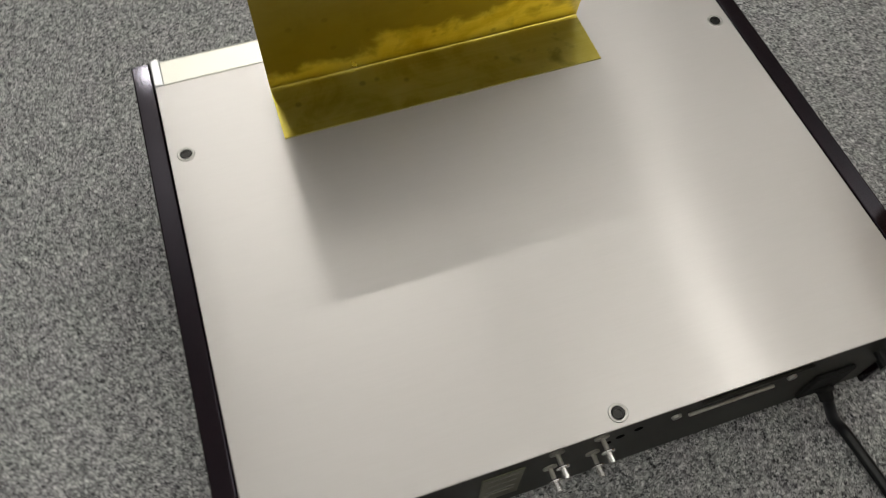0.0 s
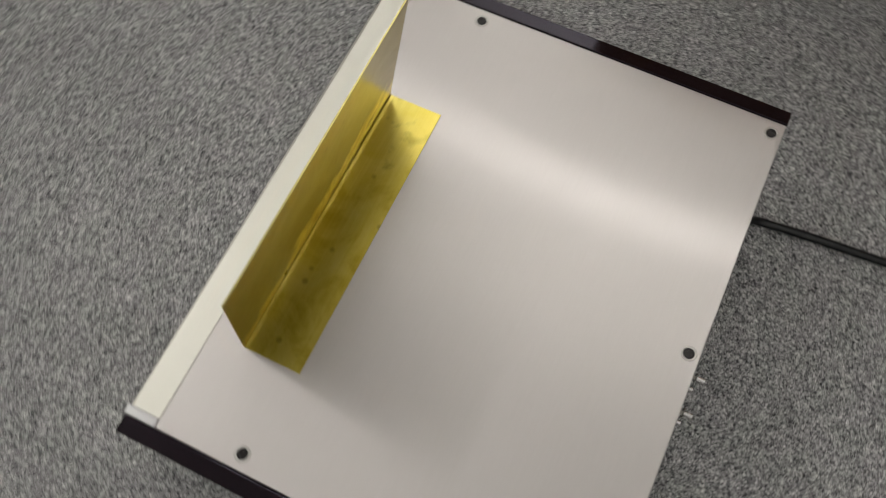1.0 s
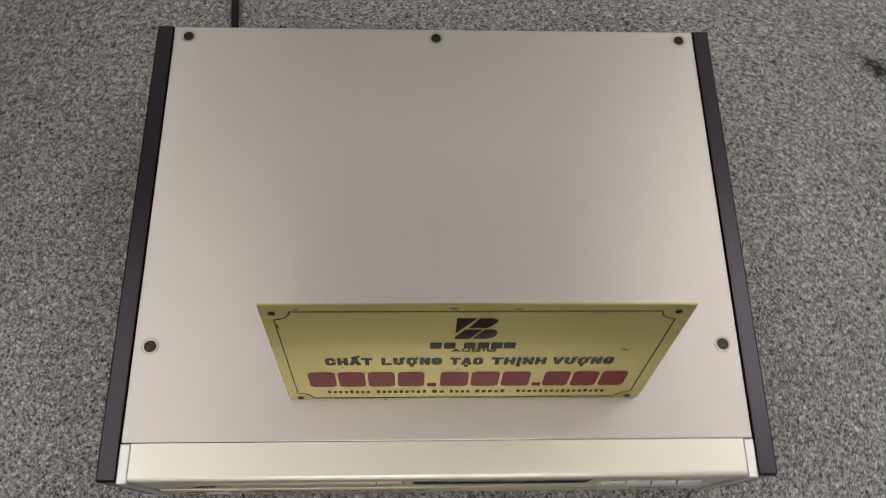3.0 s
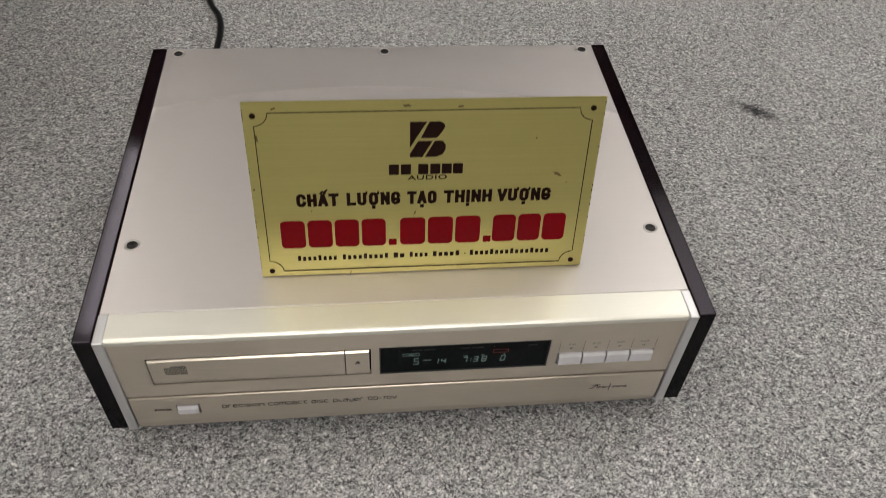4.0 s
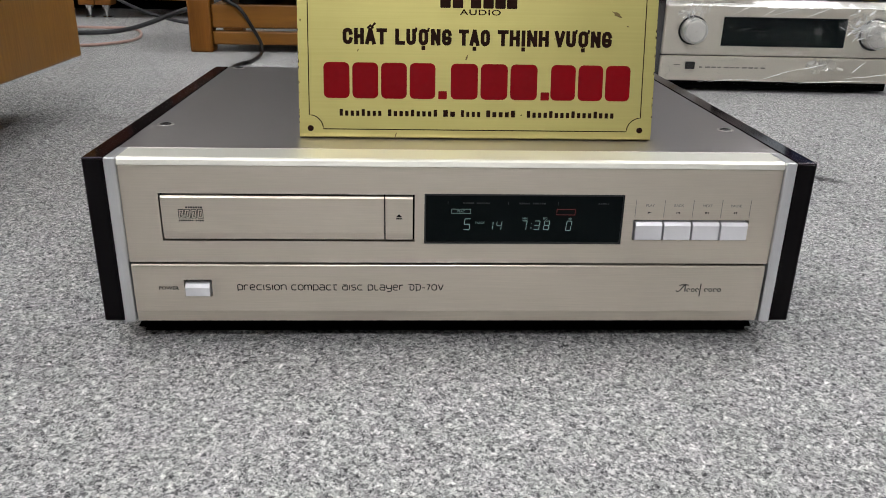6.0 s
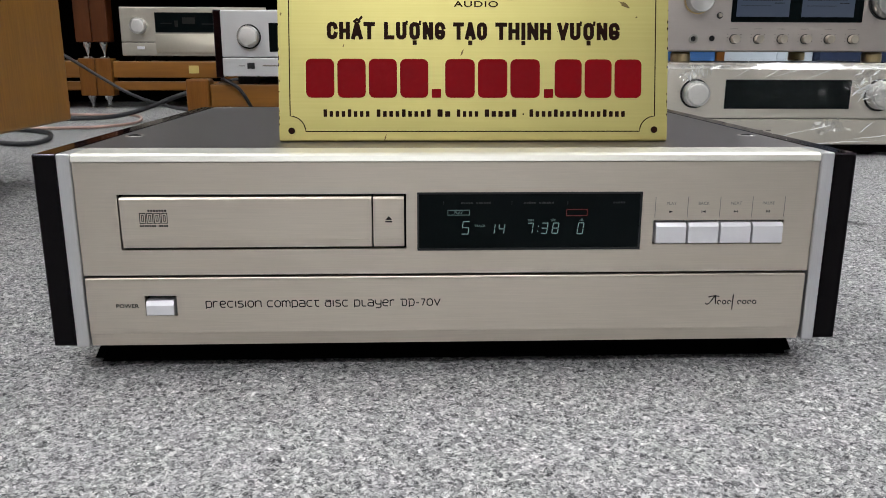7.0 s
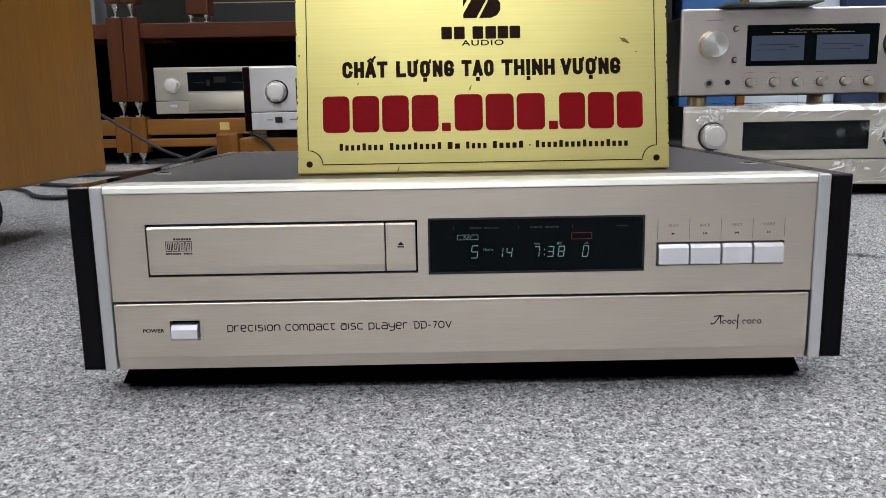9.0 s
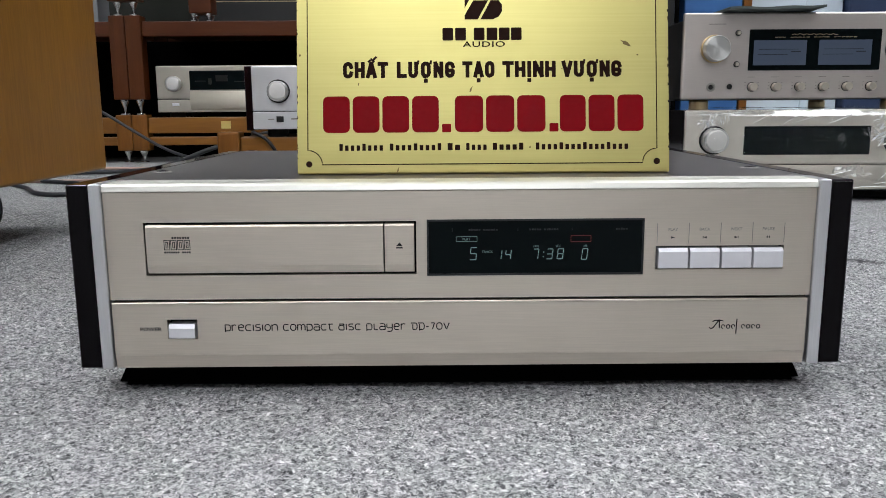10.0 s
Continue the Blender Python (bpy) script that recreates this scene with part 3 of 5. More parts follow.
# black block for the shade under the case, flaring a little towards the carpet
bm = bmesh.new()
shade_rims = [[bm.verts.new((sx * hx, py, pz)) for sx, py in ((-1, 0.0225), (1, 0.0225), (1, 0.362), (-1, 0.362))] for hx, pz in ((0.2260, 0.0010), (0.2160, 0.0213))]
bm.faces.new(shade_rims[0][::-1])
bm.faces.new(shade_rims[1])
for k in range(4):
    bm.faces.new((shade_rims[0][k], shade_rims[0][(k + 1) % 4], shade_rims[1][(k + 1) % 4], shade_rims[1][k]))
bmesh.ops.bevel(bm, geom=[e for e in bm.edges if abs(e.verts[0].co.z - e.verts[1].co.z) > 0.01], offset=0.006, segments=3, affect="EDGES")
part("under_case_shade", bm, M_GAP_SHADE, player, "black block standing in for the shade under the case")
for fx in (-0.185, 0.185):
    for fy in (0.085, 0.300):
        bm = turned(bmesh.new(), [(0, 0.0), (0.021, 0.0), (0.024, 0.003), (0.026, 0.007), (0.026, 0.0084), (0, 0.0084)], 24, pose(fx, fy, 0))
        part("foot", bm, M_RUBBER, player, smooth=False)

# top cover with five bolts
bm = box(bmesh.new(), -0.2228, 0.2228, 0.0256, 0.3735, TOP - 0.0022, TOP, 0.0007)
cover = part("top_cover", bm, M_COVER, player, "brushed silver metal cover")
for bx, by in ((-0.211, 0.0945), (0.211, 0.0945), (-0.2105, 0.3640), (-0.0005, 0.3645), (0.2105, 0.3645)):
    washer = part("washer", turned(bmesh.new(), [(0.0, 0.0), (0.0063, 0.0), (0.0062, 0.0003), (0.0058, 0.0005), (0.0048, 0.0004), (0.0043, 0.0001)], 28, pose(bx, by, TOP)), M_WASHER, player, "bright cup washer", True)
    bolt = part("bolt", turned(bmesh.new(), [(0.0042, 0.0001), (0.0041, 0.0005), (0.0036, 0.0008), (0.0022, 0.0008), (0.0021, 0.0001), (0.0, 0.0001)], 24, pose(bx, by, TOP)), M_BOLT, washer, "dark socket bolt")

# rosewood side panels
for sgn in (-1, 1):
    x0, x1 = sorted((sgn * 0.2236, sgn * 0.2375))
    slab("side_panel", M_ROSE, player, x0, x1, 0.0, 0.3745, 0.0198, TOP - 0.0002, 0.0012, "polished dark rosewood side panel", 3)
    slab("end_face", M_END, player, x0 + 0.0010, x1 - 0.0010, -0.0006, 0.0004, 0.0208, TOP - 0.0013, 0.0003, "black lacquered front edge of a side panel")
    # satin corner posts that turn back over the top
    x0, x1 = sorted((sgn * 0.2158, sgn * 0.2233))
    slab("corner_post", M_SILVER, player, x0, x1, -0.0022, 0.0252, 0.0199, TOP + 0.0002, 0.0011, "satin silver corner post", 3)

# upper front: cap strip over a holed panel
cap = [(0.0252, TOP - 0.006), (0.0252, TOP), (0.0024, TOP), (0.0010, TOP - 0.0005), (-0.0002, TOP - 0.0014), (-0.0010, TOP - 0.0044), (-0.0008, TOP - 0.0048), (0.0030, TOP - 0.0049), (0.0030, TOP - 0.0060)]
part("cap_strip", prism_x(bmesh.new(), cap, -0.2157, 0.2157), M_CAP, player, "pale champagne strip along the front top edge")
Z_SEAM = 0.0635
TRAY = (-0.1922, -0.0268, 0.0787, 0.1114)
DISP = (-0.0204, 0.1122, 0.0772, 0.1122)
KEYBAY = (0.1194, 0.1978, 0.0803, 0.0949)
upper = part("upper_panel", holed_plate(bmesh.new(), -0.2155, 0.2155, Z_SEAM, 0.1298, 0.0, 0.004, [TRAY, DISP, KEYBAY]), M_CHAMP, player, "brushed champagne front panel")
slab("panel_backing", M_GAP_SHADE, player, -0.2155, 0.2155, 0.0060, 0.0115, 0.024, 0.129)

# disc tray front and eject key
def tray_profile(z0, z1, y_face):
    return [(0.0058, z0), (0.0005, z0), (y_face + 0.0010, z0 + 0.0004), (y_face, z0 + 0.0050), (y_face, z1 - 0.0012), (y_face + 0.0013, z1), (0.0058, z1)]

part("disc_tray", prism_x(bmesh.new(), tray_profile(0.0799, 0.1099, -0.0012), -0.1908, -0.0469), M_CHAMP, player, "closed champagne disc tray front")
eject = part("eject_key", prism_x(bmesh.new(), tray_profile(0.0799, 0.1099, -0.0012), -0.0460, -0.0281), M_CHAMP, player)
bm = bmesh.new()
for pts in (((-0.0390, 0.0963), (-0.0350, 0.0963), (-0.0370, 0.0985)), ):
    va = [bm.verts.new((x, -0.00135, z)) for x, z in pts]
    vb = [bm.verts.new((x, -0.0011, z)) for x, z in pts]
    bm.faces.new(va)
    for i in range(3):
        bm.faces.new((va[i], vb[i], vb[(i + 1) % 3], va[(i + 1) % 3]))
box(bm, -0.0390, -0.0350, -0.00135, -0.0011, 0.0948, 0.0956)
part("eject_mark", bm, M_PRINT, eject)

# disc emblem: outlined bars only
rects = [(-0.1750 + 0.00158 * k, -0.1739 + 0.00158 * k, 0.1017, 0.1029) for k in range(7)]
rects += [(-0.1800 + 0.00136 * k, -0.1790 + 0.00136 * k, 0.0928, 0.0939) for k in range(12) if k != 7]
for k in range(4):
    a = -0.1800 + 0.0041 * k
    for x0, x1, z0, z1 in ((a, a + 0.0037, 0.0948, 0.1010), (a + 0.0011, a + 0.0026, 0.0960, 0.0998)):
        rects += [(x0, x0 + 0.0004, z0, z1), (x1 - 0.0004, x1, z0, z1), (x0, x1, z0, z0 + 0.0004), (x0, x1, z1 - 0.0004, z1)]
part("disc_emblem", flat_bars(rects, -0.0012), M_PRINT, player, "small printed emblem of outlined bars")

# display window with its lit figures
window = slab("display_window", M_WINDOW, player, DISP[0] + 0.0006, DISP[1] - 0.0006, 0.0012, 0.0056, DISP[2] + 0.0006, DISP[3] - 0.0006, 0.0002, "smoked dark display window with lit figures")
part("display_frame", holed_plate(bmesh.new(), DISP[0] + 0.0001, DISP[1] - 0.0001, DISP[2] + 0.0001, DISP[3] - 0.0001, 0.0004, 0.0014, [(DISP[0] + 0.0011, DISP[1] - 0.0011, DISP[2] + 0.0013, DISP[3] - 0.0013)]), M_FRAME, player)
SEGS = {"0": "abcdef", "1": "bc", "3": "abgcd", "4": "fgbc", "5": "afgcd", "7": "abc", "8": "abcdefg"}


def figure(ch, x, z, w, h, name, mat=None):
    """A seven-segment figure, leaning a little, on the window's face."""
    t, bm = 0.00042, bmesh.new()
    segs = {"a": (0, w, h - t, h), "d": (0, w, 0, t), "g": (0, w, h / 2 - t / 2, h / 2 + t / 2), "f": (0, t, h / 2, h), "e": (0, t, 0, h / 2), "b": (w - t, w, h / 2, h), "c": (w - t, w, 0, h / 2)}
    gap = 0.0003
    for s in SEGS[ch]:
        x0, x1, z0, z1 = segs[s]
        if s in "adg":
            x0, x1 = x0 + gap, x1 - gap
        else:
            z0, z1 = z0 + gap, z1 - gap
        lean = 0.12
        q = [bm.verts.new((x + a + lean * b, 0.00105, z + b)) for a, b in ((x0, z0), (x1, z0), (x1, z1), (x0, z1))]
        bm.faces.new(q)
        r = [bm.verts.new((v.co.x, 0.00125, v.co.z)) for v in q]
        for i in range(4):
            bm.faces.new((q[i], r[i], r[(i + 1) % 4], q[(i + 1) % 4]))
    return part(name, bm, mat or M_TEAL, window)


figure("5", 0.0055, 0.0868, 0.0042, 0.0080, "figure")
figure("1", 0.0215, 0.0870, 0.0036, 0.0060, "figure")
figure("4", 0.0272, 0.0870, 0.0036, 0.0060, "figure")
figure("7", 0.0440, 0.0870, 0.0036, 0.0066, "figure")
part("colon", flat_bars([(0.0506, 0.0511, 0.0882, 0.0888), (0.0509, 0.0514, 0.0912, 0.0918)], 0.00115), M_TEAL, window)
figure("3", 0.0525, 0.0870, 0.0038, 0.0066, "figure")
figure("8", 0.0590, 0.0870, 0.0038, 0.0066, "figure")
figure("0", 0.0740, 0.0866, 0.0036, 0.0070, "figure")
part("play_frame", flat_bars([(-0.0026, 0.0104, 0.1012, 0.1015), (-0.0026, 0.0104, 0.0983, 0.0986), (-0.0026, -0.0023, 0.0983, 0.1015), (0.0101, 0.0104, 0.0983, 0.1015)], 0.00115), M_TEAL_DIM, window)
lettering("play_sign", "PLAY", M_TEAL_DIM, window, 0.0039, 0.0991, 0.0012, 0.0016)
lettering("track_sign", "TRACK", M_TEAL_DIM, window, 0.0165, 0.0912, 0.0012, 0.0015)
lettering("minute_sign", "MIN", M_TEAL_DIM, window, 0.0465, 0.0945, 0.0012, 0.0014)
lettering("second_sign", "SEC", M_TEAL_DIM, window, 0.0600, 0.0945, 0.0012, 0.0014)
lettering("level_sign", "-dB", M_TEAL_DIM, window, 0.0765, 0.0945, 0.0012, 0.0014)
part("red_frame", flat_bars([(0.0675, 0.0800, 0.1014, 0.1017), (0.0675, 0.0800, 0.0976, 0.0979), (0.0675, 0.0678, 0.0976, 0.1017), (0.0797, 0.0800, 0.0976, 0.1017)], 0.00115), M_REDGLOW, window)
part("window_print", flat_bars([(a + 0.0015 * k, a + 0.0015 * k + 0.0011, 0.1050, 0.1060) for a, n in ((0.0052, 12), (0.0422, 12), (0.0950, 6)) for k in range(n) if k != 5] + [(a, a + 0.0003, 0.1046, 0.1066) for a in (-0.005, 0.035, 0.068)], 0.00115), M_FRAME, window)

# four transport keys with their print
kw = (KEYBAY[1] - KEYBAY[0] - 0.0010) / 4
for k, word in enumerate(("PLAY", "BACK", "NEXT", "PAUSE")):
    a = KEYBAY[0] + 0.0005 + k * kw
    key = part("transport_key", prism_x(bmesh.new(), [(0.0056, 0.0812), (-0.0018, 0.0812), (-0.0026, 0.0818), (-0.0026, 0.0915), (-0.0012, 0.0937), (0.0056, 0.0937)], a + 0.0007, a + kw - 0.0007), M_BUTTON, player, "satin silver key")
    cx = a + kw / 2
    lettering("key_word", word, M_PRINT_PALE, player, cx, 0.1042, -0.0000, 0.0019)
    bm = bmesh.new()
    if word == "PLAY":
        tri = [[(cx - 0.0012, 0.0994), (cx + 0.0012, 0.1001), (cx - 0.0012, 0.1008)]]
    elif word == "BACK":
        tri = [[(cx + 0.0012, 0.0994), (cx + 0.0012, 0.1008), (cx - 0.0008, 0.1001)], [(cx - 0.0012, 0.0994), (cx - 0.0008, 0.0994), (cx - 0.0008, 0.1008), (cx - 0.0012, 0.1008)]]
    elif word == "NEXT":
        tri = [[(cx - 0.0012, 0.0994), (cx + 0.0008, 0.1001), (cx - 0.0012, 0.1008)], [(cx + 0.0008, 0.0994), (cx + 0.0012, 0.0994), (cx + 0.0012, 0.1008), (cx + 0.0008, 0.1008)]]
    else:
        tri = [[(cx + s, 0.0994), (cx + s + 0.0006, 0.0994), (cx + s + 0.0006, 0.1008), (cx + s, 0.1008)] for s in (-0.0009, 0.0004)]
    for poly in tri:
        va = [bm.verts.new((x, -0.0002, z)) for x, z in poly]
        vb = [bm.verts.new((x, 0.0001, z)) for x, z in poly]
        bm.faces.new(va)
        for i in range(len(va)):
            bm.faces.new((va[i], vb[i], vb[(i + 1) % len(va)], va[(i + 1) % len(va)]))
    part("key_mark", bm, M_PRINT, player)
part("key_rules", flat_bars([(KEYBAY[0] + 0.0004 + k * kw, KEYBAY[0] + 0.0007 + k * kw, 0.0968, 0.1090) for k in range(5)], 0.0), M_PRINT_PALE, player)

# lower flap with the power key
FLAP = (-0.2147, 0.2141)
POWER = (-0.1812, -0.1627, 0.0388, 0.0512)
bm = holed_plate(bmesh.new(), FLAP[0], FLAP[1], 0.0282, 0.0607, -0.0012, 0.0045, [POWER])
part("lower_flap", bm, M_CHAMP, player, "brushed champagne lower flap")
part("flap_top_edge", prism_x(bmesh.new(), [(0.0045, 0.0608), (-0.0011, 0.0608), (-0.0010, 0.0616), (-0.0006, 0.0620), (0.0045, 0.0621)], *FLAP), M_CHAMP, player)
part("flap_foot", prism_x(bmesh.new(), [(0.0045, 0.0200), (0.0004, 0.0200), (-0.0011, 0.0281), (0.0045, 0.0281)], *FLAP), M_CHAMP, player)
part("power_key", prism_x(bmesh.new(), [(0.0056, 0.0392), (-0.0018, 0.0392), (-0.0026, 0.0398), (-0.0024, 0.0455), (-0.0008, 0.0482), (0.0056, 0.0484)], -0.1804, -0.1643), M_BUTTON, player, "satin silver power key")
lettering("power_word", "POWER", M_PRINT, player, -0.1915, 0.0440, -0.0012, 0.0024, 0.0130, strike=0.00007)
# maker's mark, as plain strokes and ovals
def stroke(bm, pts, w, y):
    for (xa, za), (xb, zb) in zip(pts, pts[1:]):
        dx, dz = xb - xa, zb - za
        L = math.hypot(dx, dz) or 1
        nx, nz = -dz / L * w / 2, dx / L * w / 2
        q = [bm.verts.new((x, y - 0.00018, z)) for x, z in ((xa + nx, za + nz), (xa - nx, za - nz), (xb - nx, zb - nz), (xb + nx, zb + nz))]
        r = [bm.verts.new((v.co.x, y + 0.0001, v.co.z)) for v in q]
        bm.faces.new(q)
        for i in range(4):
            bm.faces.new((q[i], r[i], r[(i + 1) % 4], q[(i + 1) % 4]))


# thin rounded lettering of the model line
BOWL = [(0.75, 0), (0.93, 0.12), (1, 0.35), (1, 0.65), (0.93, 0.88), (0.75, 1)]
THIN = {}
THIN["p"] = [[(0.06, -0.2), (0.06, 1)] + BOWL[::-1] + [(0.06, 0)]]
THIN["d"] = [[(0.08, 1), (0.96, 1), (0.96, 0), (0.28, 0), (0.07, 0.12), (0, 0.38), (0.07, 0.66), (0.28, 0.78), (0.96, 0.78)]]
THIN["r"] = [[(0, 0), (0, 1)], [(0, 0.7), (0.3, 0.95), (0.6, 1), (0.85, 0.9)]]
THIN["e"] = [[(0.9, 0), (0.3, 0), (0.08, 0.15), (0, 0.5), (0.1, 0.88), (0.35, 1), (0.75, 1), (0.95, 0.8), (0.9, 0.55), (0.05, 0.5)]]
THIN["c"] = [[(0.95, 0.03), (0.3, 0), (0.08, 0.15), (0, 0.5), (0.1, 0.86), (0.32, 1), (0.95, 0.97)]]
THIN["i"] = [[(0.5, 0), (0.5, 1)]]
THIN["s"] = [[(0, 0.02), (0.75, 0), (0.98, 0.14), (0.95, 0.42), (0.75, 0.52), (0.2, 0.56), (0.02, 0.75), (0.15, 0.98), (0.9, 1)]]
THIN["o"] = [[(0.3, 0), (0.7, 0), (0.95, 0.2), (1, 0.5), (0.95, 0.8), (0.7, 1), (0.3, 1), (0.05, 0.8), (0, 0.5), (0.05, 0.2), (0.3, 0)]]
THIN["n"] = [[(0, 0), (0, 1)], [(0, 0.75), (0.35, 1), (0.75, 1), (0.97, 0.8), (1, 0)]]
THIN["m"] = [[(0, 0), (0, 1)], [(0, 0.8), (0.25, 1), (0.42, 0.95), (0.5, 0.75), (0.5, 0)], [(0.5, 0.8), (0.7, 1), (0.9, 0.95), (1, 0.75), (1, 0)]]
THIN["a"] = [[(0.05, 1), (0.75, 1), (0.97, 0.85), (1, 0), (0.25, 0), (0.02, 0.12), (0, 0.38), (0.2, 0.55), (1, 0.55)]]
THIN["t"] = [[(0.0, 1), (1, 1)], [(0.3, 1.0), (0.3, 0.2), (0.45, 0), (0.95, 0)]]
THIN["l"] = [[(0.1, 1), (0.1, 0.2), (0.25, 0), (1, 0)]]
THIN["y"] = [[(0, 1), (0.02, 0.45), (0.25, 0.3), (1, 0.3)], [(1, 1), (0.98, -0.1), (0.75, -0.3), (0.1, -0.3)]]
THIN["P"] = [[(-0.1, 1)] + BOWL[::-1] + [(0.14, 0)], [(0.14, -0.2), (0.14, 0.8)]]
THIN["D"] = [[(-0.12, 1)] + BOWL[::-1] + [(0.22, 0), (0.22, 0.8)]]
THIN["-"] = [[(0.1, 0.45), (0.9, 0.45)]]
THIN["7"] = [[(0.1, 1), (0.9, 1), (0.35, 0)]]
THIN["0"] = [[(0.3, 0), (0.7, 0), (0.95, 0.2), (1, 0.5), (0.95, 0.8), (0.7, 1), (0.3, 1), (0.05, 0.8), (0, 0.5), (0.05, 0.2), (0.3, 0)]]
THIN["V"] = [[(0, 1), (0.5, 0), (1, 1)]]
WIDE = {"i": 0.2, "m": 1.35, "-": 0.6, "r": 0.85, "s": 0.9, "l": 0.8, "7": 0.75, "t": 0.85}
MODEL_LINE = "precision compact disc player DP-70V"
units = sum((0.75 if ch == " " else WIDE.get(ch, 1.0) + 0.30) for ch in MODEL_LINE) - 0.30
unit = 0.1388 / units
x = -0.1458
bm = bmesh.new()
for ch in MODEL_LINE:
    if ch == " ":
        x += 0.75 * unit
        continue
    wide = WIDE.get(ch, 1.0) * unit
    tall = 0.0041 if ch in "DP70V" else 0.0038
    for depth_, line in enumerate(THIN[ch]):
        stroke(bm, [(x + a * wide, 0.0438 + b * tall) for a, b in line], 0.00064, -0.0012 - 0.00001 * depth_)
    x += wide + 0.30 * unit
part("model_lettering", bm, M_PRINT, player, "thin dark model lettering")

bm = bmesh.new()
stroke(bm, [(0.1543, 0.0438), (0.1550, 0.0428), (0.1566, 0.0434), (0.1586, 0.0462), (0.1602, 0.0486)], 0.00065, -0.0012)
stroke(bm, [(0.1560, 0.0474), (0.1576, 0.0480), (0.1600, 0.0482), (0.1626, 0.0478)], 0.00065, -0.0012)
stroke(bm, [(0.1602, 0.0486), (0.1606, 0.0430)], 0.00075, -0.0012)
stroke(bm, [(0.1712, 0.0490), (0.1709, 0.0394)], 0.00065, -0.0012)
for k in range(8):
    cx = 0.1628 + 0.0031 * k
    if k == 3:
        continue
    stroke(bm, [(cx + 0.0011 * math.cos(a * math.pi / 4), 0.0441 + 0.0012 * math.sin(a * math.pi / 4)) for a in range(9 if k % 2 else 7)], 0.00058, -0.0012)
part("maker_mark", bm, M_PRINT, player, "dark strokes of a maker's mark")

# rear panel and its sockets
slab("rear_panel", M_REAR, player, -0.222, 0.222, 0.3660, 0.3700, 0.0215, 0.1325)
for rx in (0.008, 0.038):
    for rz in (0.078, 0.112):
        sock = part("socket", turned(bmesh.new(), [(0.0, 0.0), (0.0050, 0.0), (0.0050, 0.0012), (0.0016, 0.0013), (0.0016, 0.0092), (0.0, 0.0092)], 16, pose(rx, 0.3700, rz) @ pose(0, 0, 0, -90)), M_STEM, player, smooth=False)
        part("socket_cap", turned(bmesh.new(), [(0.0, 0.0090), (0.0042, 0.0090), (0.0044, 0.0095), (0.0042, 0.0102), (0.0023, 0.0104), (0.0023, 0.0166), (0.0019, 0.0172), (0.0, 0.0172)], 16, pose(rx, 0.3700, rz) @ pose(0, 0, 0, -90)), M_CAPS, sock, "bright chrome cap")
plate_r = slab("rating_plate", plain("olive_plate", (0.17, 0.165, 0.115), 0.5, 0.2, vary=0.15, scale=80), player, 0.058, 0.086, 0.3700, 0.3712, 0.045, 0.104, 0.0004, "grey rating plate")
part("rating_print", flat_bars([(0.062, 0.082, z, z + 0.002) for z in (0.060, 0.068, 0.082, 0.096)], 0.3714, 0.0002), M_PRINT_PALE, plate_r)
for ra, rb, rz, mt in ((-0.119, -0.056, 0.0960, M_STEM), (-0.140, -0.060, 0.1160, M_REAR)):
    slab("heat_rib", mt, player, ra, rb, 0.3700, 0.3725, rz - 0.0013, rz + 0.0013, 0.0008)
for hx, hz in ((-0.020, 0.100), (-0.008, 0.096), (0.000, 0.090)):
    part("panel_hole", turned(bmesh.new(), [(0, 0.0), (0.0030, 0.0), (0.0030, 0.0004), (0, 0.0004)], 12, pose(hx, 0.3700, hz) @ pose(0, 0, 0, -90)), M_GAP_SHADE, player)
for bx in (-0.0465, -0.1310):
    part("rear_bolt", turned(bmesh.new(), [(0, 0.0), (0.0036, 0.0), (0.0032, 0.0018), (0, 0.0020)], 12, pose(bx, 0.3700, 0.1000) @ pose(0, 0, 0, -90)), M_WASHER, player)
slab("cord_inlet", M_RUBBER, player, -0.194, -0.162, 0.3700, 0.3735, 0.034, 0.074, 0.0015, "black cord inlet")
part("strain_relief", turned(bmesh.new(), [(0, 0.0), (0.0070, 0.0), (0.0070, 0.003), (0.0054, 0.004), (0.0050, 0.010), (0, 0.010)], 16, pose(-0.1785, 0.3735, 0.0475) @ pose(0, 0, 0, -118)), M_RUBBER, player, "", True)
part("ground_post", turned(bmesh.new(), [(0, 0.0), (0.004, 0.0), (0.004, 0.006), (0.006, 0.006), (0.006, 0.012), (0, 0.012)], 14, pose(-0.206, 0.3700, 0.086) @ pose(0, 0, 0, -90)), M_BLACK, player)

# its mains cord, down to the carpet and away
cord = part("mains_cord", tube_along(bmesh.new(), [(-0.179, 0.372, 0.046), (-0.184, 0.382, 0.034), (-0.193, 0.392, 0.013), (-0.200, 0.402, 0.0055), (-0.2025, 0.420, 0.005), (-0.206, 0.456, 0.005), (-0.210, 0.515, 0.005), (-0.2135, 0.575, 0.005), (-0.213, 0.620, 0.005), (-0.219, 0.660, 0.005), (-0.237, 0.704, 0.005), (-0.285, 0.86, 0.005), (-0.345, 1.02, 0.005), (-0.398, 1.18, 0.005), (-0.396, 1.258, 0.005), (-0.382, 1.290, 0.005), (-0.376, 1.355, 0.005), (-0.377, 1.430, 0.009), (-0.382, 1.445, 0.029), (-0.399, 1.446, 0.061), (-0.425, 1.448, 0.102), (-0.462, 1.462, 0.1225), (-0.472, 1.50, 0.118), (-0.468, 1.56, 0.1155)], 0.0042, 10), M_CABLE, None, smooth=True)
tagged(cord, "black rubber mains cord lying across the carpet", "power cable")


